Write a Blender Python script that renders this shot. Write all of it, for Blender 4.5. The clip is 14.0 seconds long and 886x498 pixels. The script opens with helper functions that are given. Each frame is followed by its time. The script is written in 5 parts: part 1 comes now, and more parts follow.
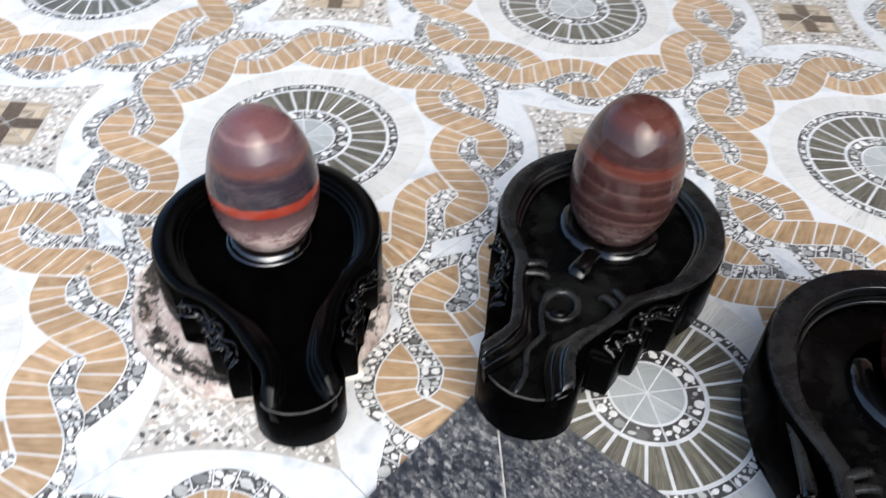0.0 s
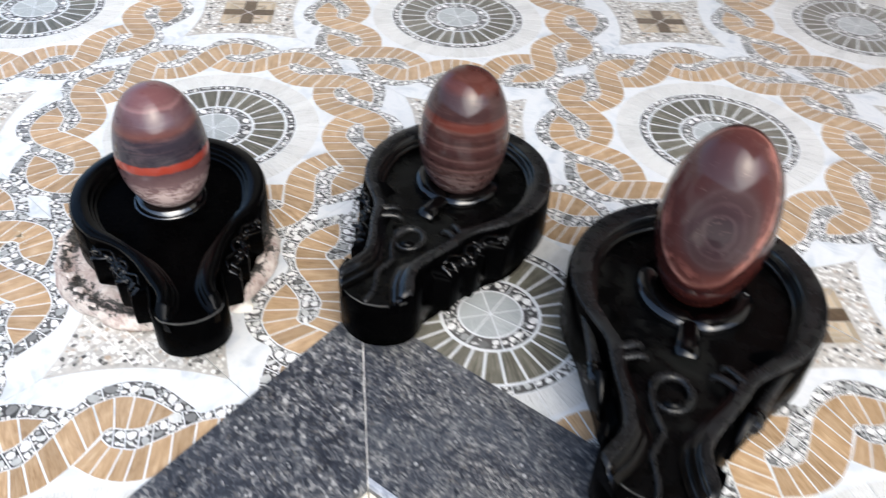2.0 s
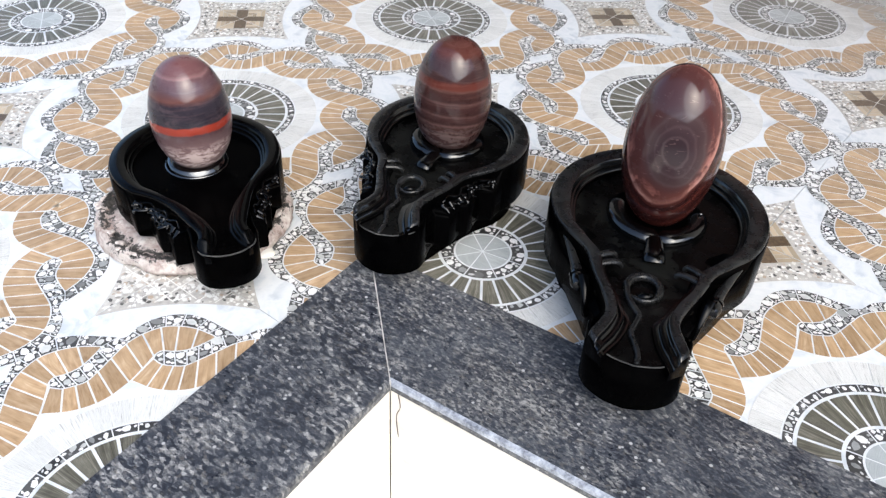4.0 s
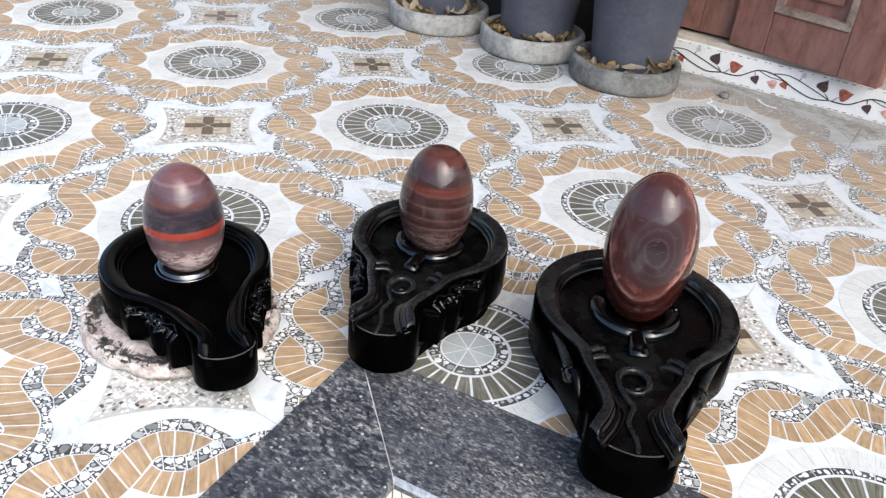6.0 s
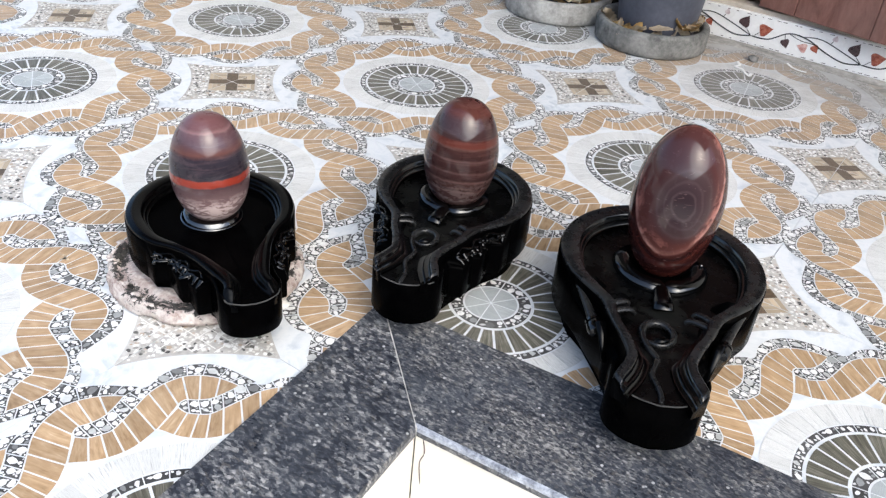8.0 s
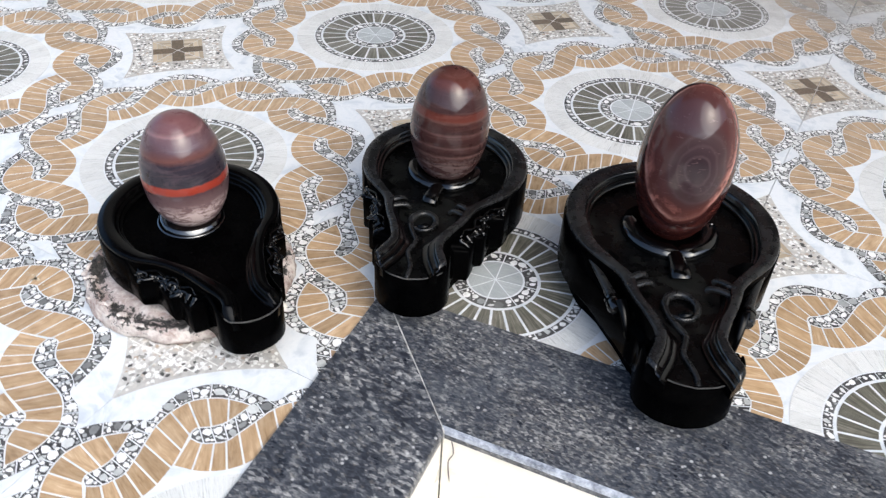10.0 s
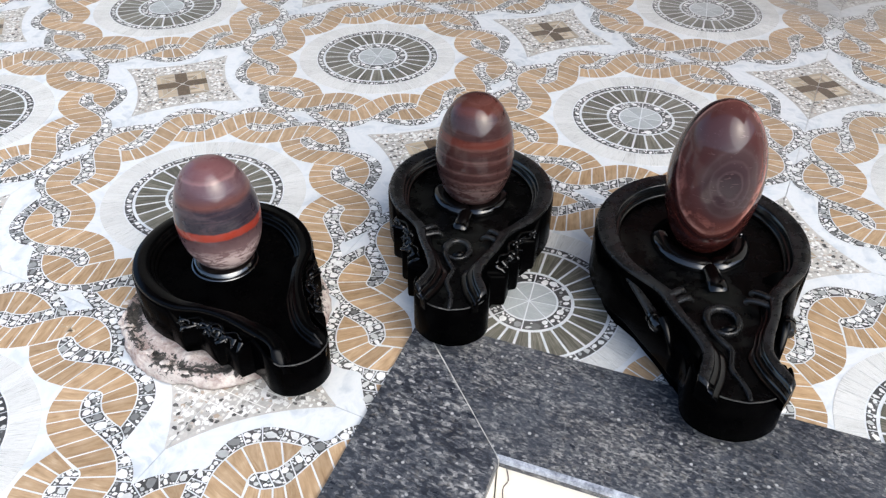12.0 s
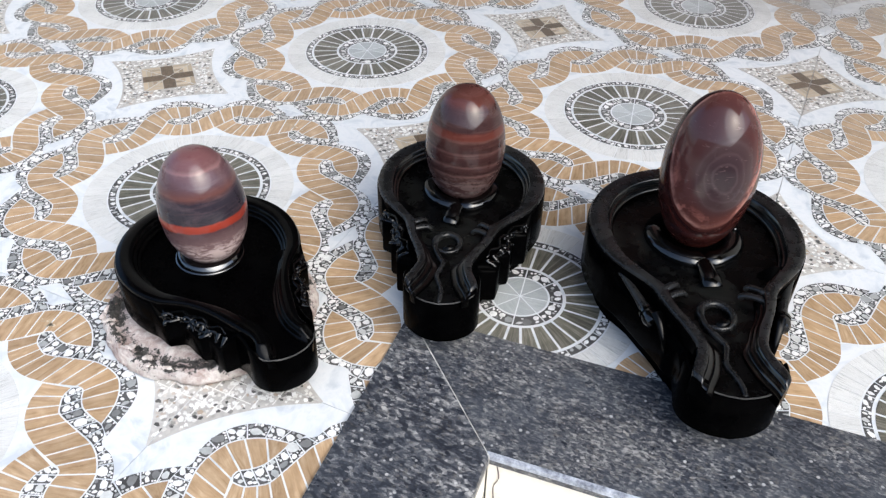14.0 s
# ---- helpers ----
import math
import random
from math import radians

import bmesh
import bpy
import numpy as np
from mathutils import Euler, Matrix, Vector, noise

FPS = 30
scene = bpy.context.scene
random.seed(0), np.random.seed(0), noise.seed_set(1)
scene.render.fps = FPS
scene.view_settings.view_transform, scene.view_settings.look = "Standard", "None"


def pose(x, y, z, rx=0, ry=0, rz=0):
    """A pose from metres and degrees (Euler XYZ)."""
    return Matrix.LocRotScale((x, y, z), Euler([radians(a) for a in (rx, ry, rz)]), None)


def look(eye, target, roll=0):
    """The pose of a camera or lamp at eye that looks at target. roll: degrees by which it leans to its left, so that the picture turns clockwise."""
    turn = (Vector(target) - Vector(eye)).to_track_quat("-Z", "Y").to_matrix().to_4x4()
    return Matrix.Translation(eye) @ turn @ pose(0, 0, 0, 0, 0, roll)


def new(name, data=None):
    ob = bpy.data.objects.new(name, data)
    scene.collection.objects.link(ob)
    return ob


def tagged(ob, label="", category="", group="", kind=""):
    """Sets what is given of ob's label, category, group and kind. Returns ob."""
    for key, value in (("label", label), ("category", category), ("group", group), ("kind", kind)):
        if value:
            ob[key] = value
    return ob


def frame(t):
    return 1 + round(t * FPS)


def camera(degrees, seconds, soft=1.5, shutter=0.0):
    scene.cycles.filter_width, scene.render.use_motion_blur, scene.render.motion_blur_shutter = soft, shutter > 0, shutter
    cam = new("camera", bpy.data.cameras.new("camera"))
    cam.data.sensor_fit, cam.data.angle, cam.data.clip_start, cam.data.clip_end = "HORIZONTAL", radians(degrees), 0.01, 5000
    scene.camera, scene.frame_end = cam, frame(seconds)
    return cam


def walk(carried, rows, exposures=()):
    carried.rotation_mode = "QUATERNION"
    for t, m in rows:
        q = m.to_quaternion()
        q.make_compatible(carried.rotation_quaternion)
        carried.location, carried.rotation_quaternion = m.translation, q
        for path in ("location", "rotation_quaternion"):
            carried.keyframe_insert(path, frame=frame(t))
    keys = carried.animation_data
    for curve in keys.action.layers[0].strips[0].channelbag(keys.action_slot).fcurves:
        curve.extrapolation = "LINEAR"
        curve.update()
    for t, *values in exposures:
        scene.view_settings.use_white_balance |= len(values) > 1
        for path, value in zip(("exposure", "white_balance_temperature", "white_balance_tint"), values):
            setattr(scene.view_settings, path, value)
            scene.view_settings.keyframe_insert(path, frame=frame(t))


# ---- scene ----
cam = camera(56.1, 14.0, soft=1.3, shutter=0.5)
PATH = [
    (0, (0.173, -0.458, 0.602), (-0.814, 0.581, -0.793), 3.6),
    (0.5, (0.2, -0.458, 0.594), (-0.833, 0.439, -0.865), 3.8),
    (1, (0.242, -0.445, 0.607), (-0.815, 0.391, -0.871), 4.4),
    (1.5, (0.294, -0.455, 0.629), (-0.779, 0.486, -0.773), 3.3),
    (2, (0.369, -0.512, 0.641), (-0.612, 0.626, -0.679), 3.2),
    (2.2, (0.4, -0.53, 0.642), (-0.56, 0.632, -0.673), 3.0),
    (4.3, (0.45, -0.687, 0.639), (-0.497, 0.595, -0.569), 2.6),
    (4.5, (0.44, -0.699, 0.645), (-0.46, 0.65, -0.525), 3.0),
    (5, (0.425, -0.71, 0.661), (-0.445, 0.729, -0.421), 4.1),
    (5.5, (0.407, -0.731, 0.66), (-0.468, 0.728, -0.392), 4.4),
    (6, (0.4, -0.741, 0.658), (-0.489, 0.717, -0.384), 5.5),
    (6.5, (0.402, -0.746, 0.648), (-0.512, 0.696, -0.395), 6.0),
    (7, (0.404, -0.748, 0.641), (-0.51, 0.676, -0.425), 5.8),
    (7.5, (0.404, -0.751, 0.637), (-0.501, 0.661, -0.453), 5.7),
    (8, (0.403, -0.753, 0.636), (-0.499, 0.652, -0.465), 5.6),
    (8.2, (0.404, -0.753, 0.636), (-0.498, 0.651, -0.467), 5.5),
    (10.3, (0.263, -0.713, 0.676), (-0.427, 0.671, -0.593), 2.3),
    (10.5, (0.243, -0.717, 0.682), (-0.445, 0.668, -0.586), 1.4),
    (11, (0.233, -0.718, 0.687), (-0.446, 0.671, -0.582), 1.3),
    (11.5, (0.234, -0.724, 0.694), (-0.443, 0.665, -0.576), 1.1),
    (12, (0.234, -0.73, 0.694), (-0.443, 0.67, -0.563), 0.6),
    (12.5, (0.241, -0.732, 0.697), (-0.429, 0.674, -0.557), 0.7),
    (13, (0.244, -0.729, 0.701), (-0.411, 0.691, -0.545), 0.7),
    (13.5, (0.229, -0.724, 0.685), (-0.427, 0.698, -0.559), 0.6),
    (14, (0.23, -0.723, 0.676), (-0.425, 0.691, -0.578), 1.4),
]
walk(cam, [(t, look(eye, target, roll)) for t, eye, target, roll in PATH], exposures=((0, 1.13, 6090, 6), (2.2, 1.16, 6090, 6), (4.5, 1.11, 6040, 6), (6.0, 1.18, 6040, 6), (8.0, 1.11, 6040, 6), (10.5, 1.04, 6020, 6), (14, 1.04, 6020, 6)))

# ---- world, sun, exposure ----
world = bpy.data.worlds.new("sky")
scene.world = world
world.use_nodes = True
wn = world.node_tree
sky = wn.nodes.new("ShaderNodeTexSky")
sky.sky_type = "NISHITA"
sky.sun_disc = False
SUN_FROM = Vector((0.85, -0.48, 0.98)).normalized()
sky.sun_elevation = math.asin(SUN_FROM.z)
sky.sun_rotation = math.atan2(SUN_FROM.x, SUN_FROM.y)
sky.dust_density = 4.0
sky.air_density = 1.0
bg = next(n for n in wn.nodes if n.type == "BACKGROUND")
bg.inputs["Strength"].default_value = 0.15
wn.links.new(sky.outputs["Color"], bg.inputs["Color"])
sun_data = bpy.data.lights.new("sun", "SUN")
sun_data.energy = 0.95
sun_data.angle = radians(62)
sun_data.color = (1.0, 0.985, 0.955)
sun = new("sun", sun_data)
sun.matrix_world = look(SUN_FROM * 20, (0, 0, 0))


# ---- node material helpers ----
class Nodes:
    def __init__(self, name, rough=0.5, spec=0.5, metal=0.0):
        self.mat = bpy.data.materials.new(name)
        self.mat.use_nodes = True
        self.t = self.mat.node_tree
        self.b = next(n for n in self.t.nodes if n.type == "BSDF_PRINCIPLED")
        self.b.inputs["Roughness"].default_value = rough
        self.b.inputs["Specular IOR Level"].default_value = spec
        self.b.inputs["Metallic"].default_value = metal

    def node(self, kind, **props):
        n = self.t.nodes.new(kind)
        for k, v in props.items():
            n.inputs[k].default_value = v
        return n

    def link(self, a, b):
        self.t.links.new(a, b)

    def coord(self, which="Object", scale=(1, 1, 1), rot=(0, 0, 0)):
        c = self.t.nodes.new("ShaderNodeTexCoord")
        m = self.t.nodes.new("ShaderNodeMapping")
        m.inputs["Scale"].default_value = scale
        m.inputs["Rotation"].default_value = rot
        self.link(c.outputs[which], m.inputs["Vector"])
        return m.outputs["Vector"]

    def world_place(self):
        return self.t.nodes.new("ShaderNodeNewGeometry").outputs["Position"]

    def noise(self, vec, scale, detail=4.0, rough=0.55, warp=0.0):
        n = self.node("ShaderNodeTexNoise", Scale=scale, Detail=detail, Roughness=rough, Distortion=warp)
        self.link(vec, n.inputs["Vector"])
        return n.outputs["Fac"]

    def voronoi(self, vec, scale, out="Distance", feature="F1"):
        n = self.node("ShaderNodeTexVoronoi", Scale=scale)
        n.feature = feature
        self.link(vec, n.inputs["Vector"])
        return n.outputs[out]

    def ramp(self, fac, *stops, hard=False):
        n = self.t.nodes.new("ShaderNodeValToRGB")
        if hard:
            n.color_ramp.interpolation = "CONSTANT"
        e = n.color_ramp.elements
        while len(e) < len(stops):
            e.new(0.5)
        for el, (p, c) in zip(e, stops):
            el.position = p
            el.color = (*c, 1) if len(c) == 3 else c
        self.link(fac, n.inputs["Fac"])
        return n.outputs["Color"]

    def mix(self, fac, a, b, mode="MIX"):
        n = self.t.nodes.new("ShaderNodeMix")
        n.data_type = "RGBA"
        n.blend_type = mode
        for sock, v in ((n.inputs[0], fac), (n.inputs[6], a), (n.inputs[7], b)):
            if isinstance(v, (int, float)):
                sock.default_value = v
            elif isinstance(v, tuple):
                sock.default_value = (*v, 1)
            else:
                self.link(v, sock)
        return n.outputs[2]

    def math(self, op, a, b=0.0, c=0.0):
        n = self.t.nodes.new("ShaderNodeMath")
        n.operation = op
        for sock, v in zip(n.inputs, (a, b, c)):
            if isinstance(v, (int, float)):
                sock.default_value = v
            else:
                self.link(v, sock)
        return n.outputs[0]

    def span(self, v, lo, hi, a=0.0, b=1.0):
        n = self.node("ShaderNodeMapRange", **{"From Min": lo, "From Max": hi, "To Min": a, "To Max": b})
        self.link(v, n.inputs["Value"])
        return n.outputs[0]

    def island(self):
        return self.t.nodes.new("ShaderNodeNewGeometry").outputs["Random Per Island"]

    def piece(self):
        return self.t.nodes.new("ShaderNodeObjectInfo").outputs["Random"]

    def colour(self, c):
        if isinstance(c, tuple):
            self.b.inputs["Base Color"].default_value = (*c, 1)
        else:
            self.link(c, self.b.inputs["Base Color"])

    def rough(self, v):
        self.link(v, self.b.inputs["Roughness"])

    def bump(self, h, strength=0.3, dist=0.002):
        n = self.node("ShaderNodeBump", Strength=strength, Distance=dist)
        self.link(h, n.inputs["Height"])
        self.link(n.outputs["Normal"], self.b.inputs["Normal"])

    def xyz(self, vec):
        n = self.t.nodes.new("ShaderNodeSeparateXYZ")
        self.link(vec, n.inputs[0])
        return n.outputs


# ---- glazed mosaic-print tile materials, with dust that gathers by the wall and light falloff put into the colour ----
def dusty(m, col, amount=1.0):
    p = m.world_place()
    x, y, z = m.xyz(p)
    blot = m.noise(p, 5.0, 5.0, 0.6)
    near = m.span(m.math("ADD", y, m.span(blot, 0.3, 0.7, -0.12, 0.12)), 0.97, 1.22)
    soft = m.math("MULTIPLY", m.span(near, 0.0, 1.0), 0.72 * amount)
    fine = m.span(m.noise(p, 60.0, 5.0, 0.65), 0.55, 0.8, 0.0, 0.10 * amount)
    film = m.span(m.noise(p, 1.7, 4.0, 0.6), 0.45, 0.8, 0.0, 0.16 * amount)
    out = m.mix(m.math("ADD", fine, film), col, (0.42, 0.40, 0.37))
    # long greying toward the wall: haze and light falloff mixed into the colour
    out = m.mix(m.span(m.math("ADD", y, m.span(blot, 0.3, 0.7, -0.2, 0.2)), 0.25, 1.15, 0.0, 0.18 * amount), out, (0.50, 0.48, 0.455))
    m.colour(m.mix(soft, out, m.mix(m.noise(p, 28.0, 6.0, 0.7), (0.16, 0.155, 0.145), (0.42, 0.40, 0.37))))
    m.rough(m.math("ADD", m.span(m.noise(p, 9.0, 4.0), 0.3, 0.7, 0.30, 0.46), m.math("MULTIPLY", near, 0.35)))
    return m.mat


def tile_white():
    m = Nodes("tile_white", 0.35, 0.4)
    v = m.coord("Object")
    vein = m.noise(v, 22.0, 6.0, 0.6, 1.2)
    return dusty(m, m.ramp(vein, (0.34, (0.53, 0.57, 0.615)), (0.46, (0.665, 0.69, 0.715)), (0.52, (0.71, 0.725, 0.74)), (0.66, (0.63, 0.66, 0.69))))


def tile_line():
    m = Nodes("tile_line", 0.4, 0.4)
    return dusty(m, m.ramp(m.noise(m.coord("Object"), 90.0, 3.0), (0.3, (0.70, 0.68, 0.64)), (0.7, (0.84, 0.83, 0.80))))


def tile_grained(name, stops, sx=9.0, sy=0.9, dust=1.0, var=0.35):
    """Stone or wood-like print whose streaks run across the band."""
    m = Nodes(name, 0.35, 0.4)
    v = m.coord("UV", (sx, sy, 1))
    streak = m.noise(v, 2.2, 5.0, 0.62, 0.5)
    blot = m.noise(m.coord("Object"), 70.0, 3.0)
    f = m.math("ADD", m.math("MULTIPLY", streak, 0.8), m.math("MULTIPLY", blot, 0.2))
    col = m.ramp(f, *stops)
    dark = m.span(m.island(), 0.0, 1.0, 1.0 - var, 1.0 + 0.1)
    g = m.t.nodes.new("ShaderNodeCombineColor")
    for s in g.inputs[:3]:
        m.link(dark, s)
    return dusty(m, m.mix(1.0, col, g.outputs[0], "MULTIPLY"), dust)


def tile_pebble(name, stops):
    m = Nodes(name, 0.35, 0.4)
    v = m.coord("Object")
    col = m.ramp(m.island(), *stops, hard=False)
    shade = m.span(m.noise(v, 150.0, 2.0), 0.3, 0.7, 0.82, 1.08)
    g = m.t.nodes.new("ShaderNodeCombineColor")
    for s in g.inputs[:3]:
        m.link(shade, s)
    return dusty(m, m.mix(1.0, col, g.outputs[0], "MULTIPLY"))


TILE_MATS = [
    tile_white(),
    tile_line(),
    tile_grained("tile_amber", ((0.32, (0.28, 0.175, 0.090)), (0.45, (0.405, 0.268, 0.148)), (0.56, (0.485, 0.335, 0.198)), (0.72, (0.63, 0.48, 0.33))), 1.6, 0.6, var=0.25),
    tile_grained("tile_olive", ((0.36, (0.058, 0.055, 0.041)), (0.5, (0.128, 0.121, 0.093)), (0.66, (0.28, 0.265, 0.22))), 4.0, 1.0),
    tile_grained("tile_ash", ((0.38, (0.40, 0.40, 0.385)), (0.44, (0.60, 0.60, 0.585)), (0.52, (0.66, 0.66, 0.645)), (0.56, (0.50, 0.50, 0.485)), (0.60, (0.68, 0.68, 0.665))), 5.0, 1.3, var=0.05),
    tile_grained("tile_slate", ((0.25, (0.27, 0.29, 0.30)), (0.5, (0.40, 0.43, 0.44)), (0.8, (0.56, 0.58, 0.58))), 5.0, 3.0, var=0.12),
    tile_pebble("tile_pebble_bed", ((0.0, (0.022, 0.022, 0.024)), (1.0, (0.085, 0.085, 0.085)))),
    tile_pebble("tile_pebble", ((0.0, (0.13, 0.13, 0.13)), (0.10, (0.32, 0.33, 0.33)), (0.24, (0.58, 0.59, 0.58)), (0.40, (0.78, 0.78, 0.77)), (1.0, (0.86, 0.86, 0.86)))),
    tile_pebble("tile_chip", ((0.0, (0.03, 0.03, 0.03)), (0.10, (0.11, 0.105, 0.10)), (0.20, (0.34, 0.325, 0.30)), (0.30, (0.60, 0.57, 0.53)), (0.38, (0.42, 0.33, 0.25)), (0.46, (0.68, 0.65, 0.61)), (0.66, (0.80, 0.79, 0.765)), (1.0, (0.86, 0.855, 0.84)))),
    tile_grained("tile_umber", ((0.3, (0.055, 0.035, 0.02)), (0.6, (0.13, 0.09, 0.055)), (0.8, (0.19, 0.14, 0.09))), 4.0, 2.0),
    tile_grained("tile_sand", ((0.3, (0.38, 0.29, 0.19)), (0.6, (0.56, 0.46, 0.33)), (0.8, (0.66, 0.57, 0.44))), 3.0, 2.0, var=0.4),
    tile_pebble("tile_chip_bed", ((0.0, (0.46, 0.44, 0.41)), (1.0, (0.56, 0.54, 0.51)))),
]
WHITE, LINE, AMBER, OLIVE, ASH, SLATE, BED, PEB, CHIP, UMBER, SAND, CHIPBED = range(12)


def granite_mat(name, size, pale_gain, film, turn):
    """Blue-black granite with pale mineral flecks that run one way, with scuffs and a few white dots.
    Its clouding is tonal variation plus the sky's broad sheen painted in.
    size: fineness of the flecks; pale_gain: their contrast; film: strength of the grey-blue haze."""
    m = Nodes(name, 0.38, 0.5)
    v = m.coord("Object", (1, 1, 1), (0, 0, 0.6))
    w = m.coord("Object", (1.0, 1.8, 1.2), (0, 0, turn))
    cells = m.node("ShaderNodeTexVoronoi", Scale=185.0 * size)
    m.link(w, cells.inputs["Vector"])
    rgb = m.t.nodes.new("ShaderNodeSeparateColor")
    m.link(cells.outputs["Color"], rgb.inputs[0])
    big = m.noise(w, 90.0 * size, 3.0, 0.6, 0.8)
    small = m.noise(v, 560.0, 3.0, 0.7)
    cloud = m.math("ADD", m.math("MULTIPLY", m.noise(v, 6.0, 4.0), 0.6), m.math("MULTIPLY", m.noise(v, 24.0, 4.0, 0.6), 0.4))
    f = m.math("ADD", m.math("MULTIPLY", rgb.outputs[0], 0.30), m.math("ADD", m.math("MULTIPLY", big, 0.85), m.math("MULTIPLY", small, 0.28)))
    # clouding also lightens the stone in place of a broad sky reflection
    f = m.math("ADD", f, m.span(cloud, 0.36, 0.64, -0.10, 0.10))
    col = m.ramp(f, *((p, tuple(c * (1 + (pale_gain - 1) * g) for c in rgb_)) for p, g, rgb_ in ((0.52, 0, (0.017, 0.020, 0.028)), (0.67, 0, (0.041, 0.045, 0.057)), (0.77, 0.5, (0.078, 0.081, 0.090)), (0.87, 1, (0.145, 0.145, 0.147)), (1.02, 1, (0.30, 0.295, 0.285)))))
    rust = m.span(m.noise(w, 150.0, 2.0, 0.5), 0.60, 0.67, 0.0, 0.40)
    col = m.mix(rust, col, (0.15, 0.135, 0.115))
    dots = m.math("MULTIPLY", m.span(m.voronoi(v, 95.0), 0.20, 0.13), m.span(m.noise(v, 33.0, 2.0), 0.52, 0.58))
    col = m.mix(m.math("MULTIPLY", dots, 0.75), col, (0.50, 0.50, 0.49))
    pale = m.span(m.noise(v, 48.0, 5.0, 0.75), 0.69, 0.75, 0.0, 0.6)
    col = m.mix(pale, col, (0.42, 0.43, 0.45))
    haze = m.span(m.noise(v, 9.0, 5.0, 0.65), 0.46, 0.75, 0.0, film)
    m.colour(m.mix(haze, col, (0.15, 0.168, 0.200)))
    m.rough(m.span(m.noise(v, 30.0, 4.0), 0.3, 0.7, 0.25, 0.44))
    m.bump(f, 0.12, 0.0006)
    return m.mat


def plain_mat(name, lo, hi, rough, scale=14.0, spec=0.4, bump=0.2, fine=120.0, dist=0.0015):
    """Two scales of blotch and grain between two colours."""
    m = Nodes(name, rough, spec)
    v = m.coord("Object")
    f = m.math("ADD", m.math("MULTIPLY", m.noise(v, scale, 5.0, 0.6), 0.65), m.math("MULTIPLY", m.noise(v, fine, 4.0, 0.65), 0.35))
    m.colour(m.ramp(f, (0.36, lo), (0.64, hi)))
    m.rough(m.span(m.noise(v, scale * 1.7, 4.0), 0.3, 0.7, max(0.05, rough - 0.08), min(1.0, rough + 0.1)))
    m.bump(f, bump, dist)
    return m.mat


def black_stone(name="black_stone", spec=0.007, lo=0.14, hi=0.24):
    m = Nodes(name, 0.3, spec)
    v = m.coord("Object")
    f = m.noise(v, 40.0, 5.0, 0.6)
    worn = m.noise(v, 220.0, 4.0, 0.7)
    m.colour(m.mix(m.span(worn, 0.55, 0.8, 0.0, 0.5), m.ramp(f, (0.35, (0.0004, 0.0004, 0.0005)), (0.7, (0.0010, 0.0010, 0.0011))), (0.003, 0.003, 0.003)))
    m.rough(m.math("ADD", m.span(f, 0.3, 0.7, lo, hi), m.span(worn, 0.5, 0.8, 0.0, 0.10)))
    m.bump(m.math("ADD", f, m.math("MULTIPLY", worn, 0.4)), 0.12, 0.0010)
    return m.mat


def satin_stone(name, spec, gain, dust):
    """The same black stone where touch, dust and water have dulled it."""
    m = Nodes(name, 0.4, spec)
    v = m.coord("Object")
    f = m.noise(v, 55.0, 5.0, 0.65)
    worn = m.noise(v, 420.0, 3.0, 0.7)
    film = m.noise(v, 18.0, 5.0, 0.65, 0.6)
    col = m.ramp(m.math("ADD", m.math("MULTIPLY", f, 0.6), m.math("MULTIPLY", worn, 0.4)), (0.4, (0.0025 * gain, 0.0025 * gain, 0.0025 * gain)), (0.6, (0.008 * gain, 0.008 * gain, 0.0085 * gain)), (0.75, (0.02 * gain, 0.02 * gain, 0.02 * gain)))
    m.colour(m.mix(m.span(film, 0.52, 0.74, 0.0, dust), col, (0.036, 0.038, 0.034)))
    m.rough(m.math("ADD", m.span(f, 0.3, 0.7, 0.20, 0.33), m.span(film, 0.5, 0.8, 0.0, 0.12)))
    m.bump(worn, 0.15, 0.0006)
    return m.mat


def scorched_stone():
    m = Nodes("scorched_pink_stone", 0.85, 0.25)
    v = m.coord("Object")
    a = m.noise(v, 20.0, 7.0, 0.75, 0.8)
    b = m.noise(v, 85.0, 6.0, 0.75, 0.6)
    c = m.noise(v, 200.0, 4.0, 0.75)
    d2 = m.noise(v, 34.0, 5.0, 0.7, 0.5)
    col = m.ramp(m.math("ADD", m.math("MULTIPLY", b, 0.55), m.math("MULTIPLY", d2, 0.45)), (0.36, (0.27, 0.185, 0.165)), (0.48, (0.50, 0.405, 0.37)), (0.60, (0.72, 0.66, 0.62)))
    col = m.mix(m.span(c, 0.58, 0.64, 0.0, 0.55), col, (0.78, 0.74, 0.70))
    x, y, z = m.xyz(v)
    rad = m.math("SQRT", m.math("ADD", m.math("MULTIPLY", x, x), m.math("MULTIPLY", y, y)))
    col = m.mix(m.math("MULTIPLY", m.span(rad, 0.106, 0.117), m.span(d2, 0.44, 0.60, 0.0, 0.7)), col, (0.76, 0.71, 0.66))
    band = m.math("MULTIPLY", m.span(rad, 0.088, 0.100), m.span(rad, 0.1205, 0.111))
    speck = m.math("ADD", m.math("MULTIPLY", a, 0.45), m.math("MULTIPLY", b, 0.55))
    soot = m.span(m.math("ADD", speck, m.span(band, 0.0, 1.0, -0.06, 0.055)), 0.51, 0.54)
    col = m.mix(soot, col, m.ramp(c, (0.35, (0.02, 0.019, 0.018)), (0.7, (0.12, 0.11, 0.10))))
    m.colour(col)
    m.bump(m.math("ADD", b, m.math("MULTIPLY", c, 0.6)), 0.9, 0.005)
    return m.mat


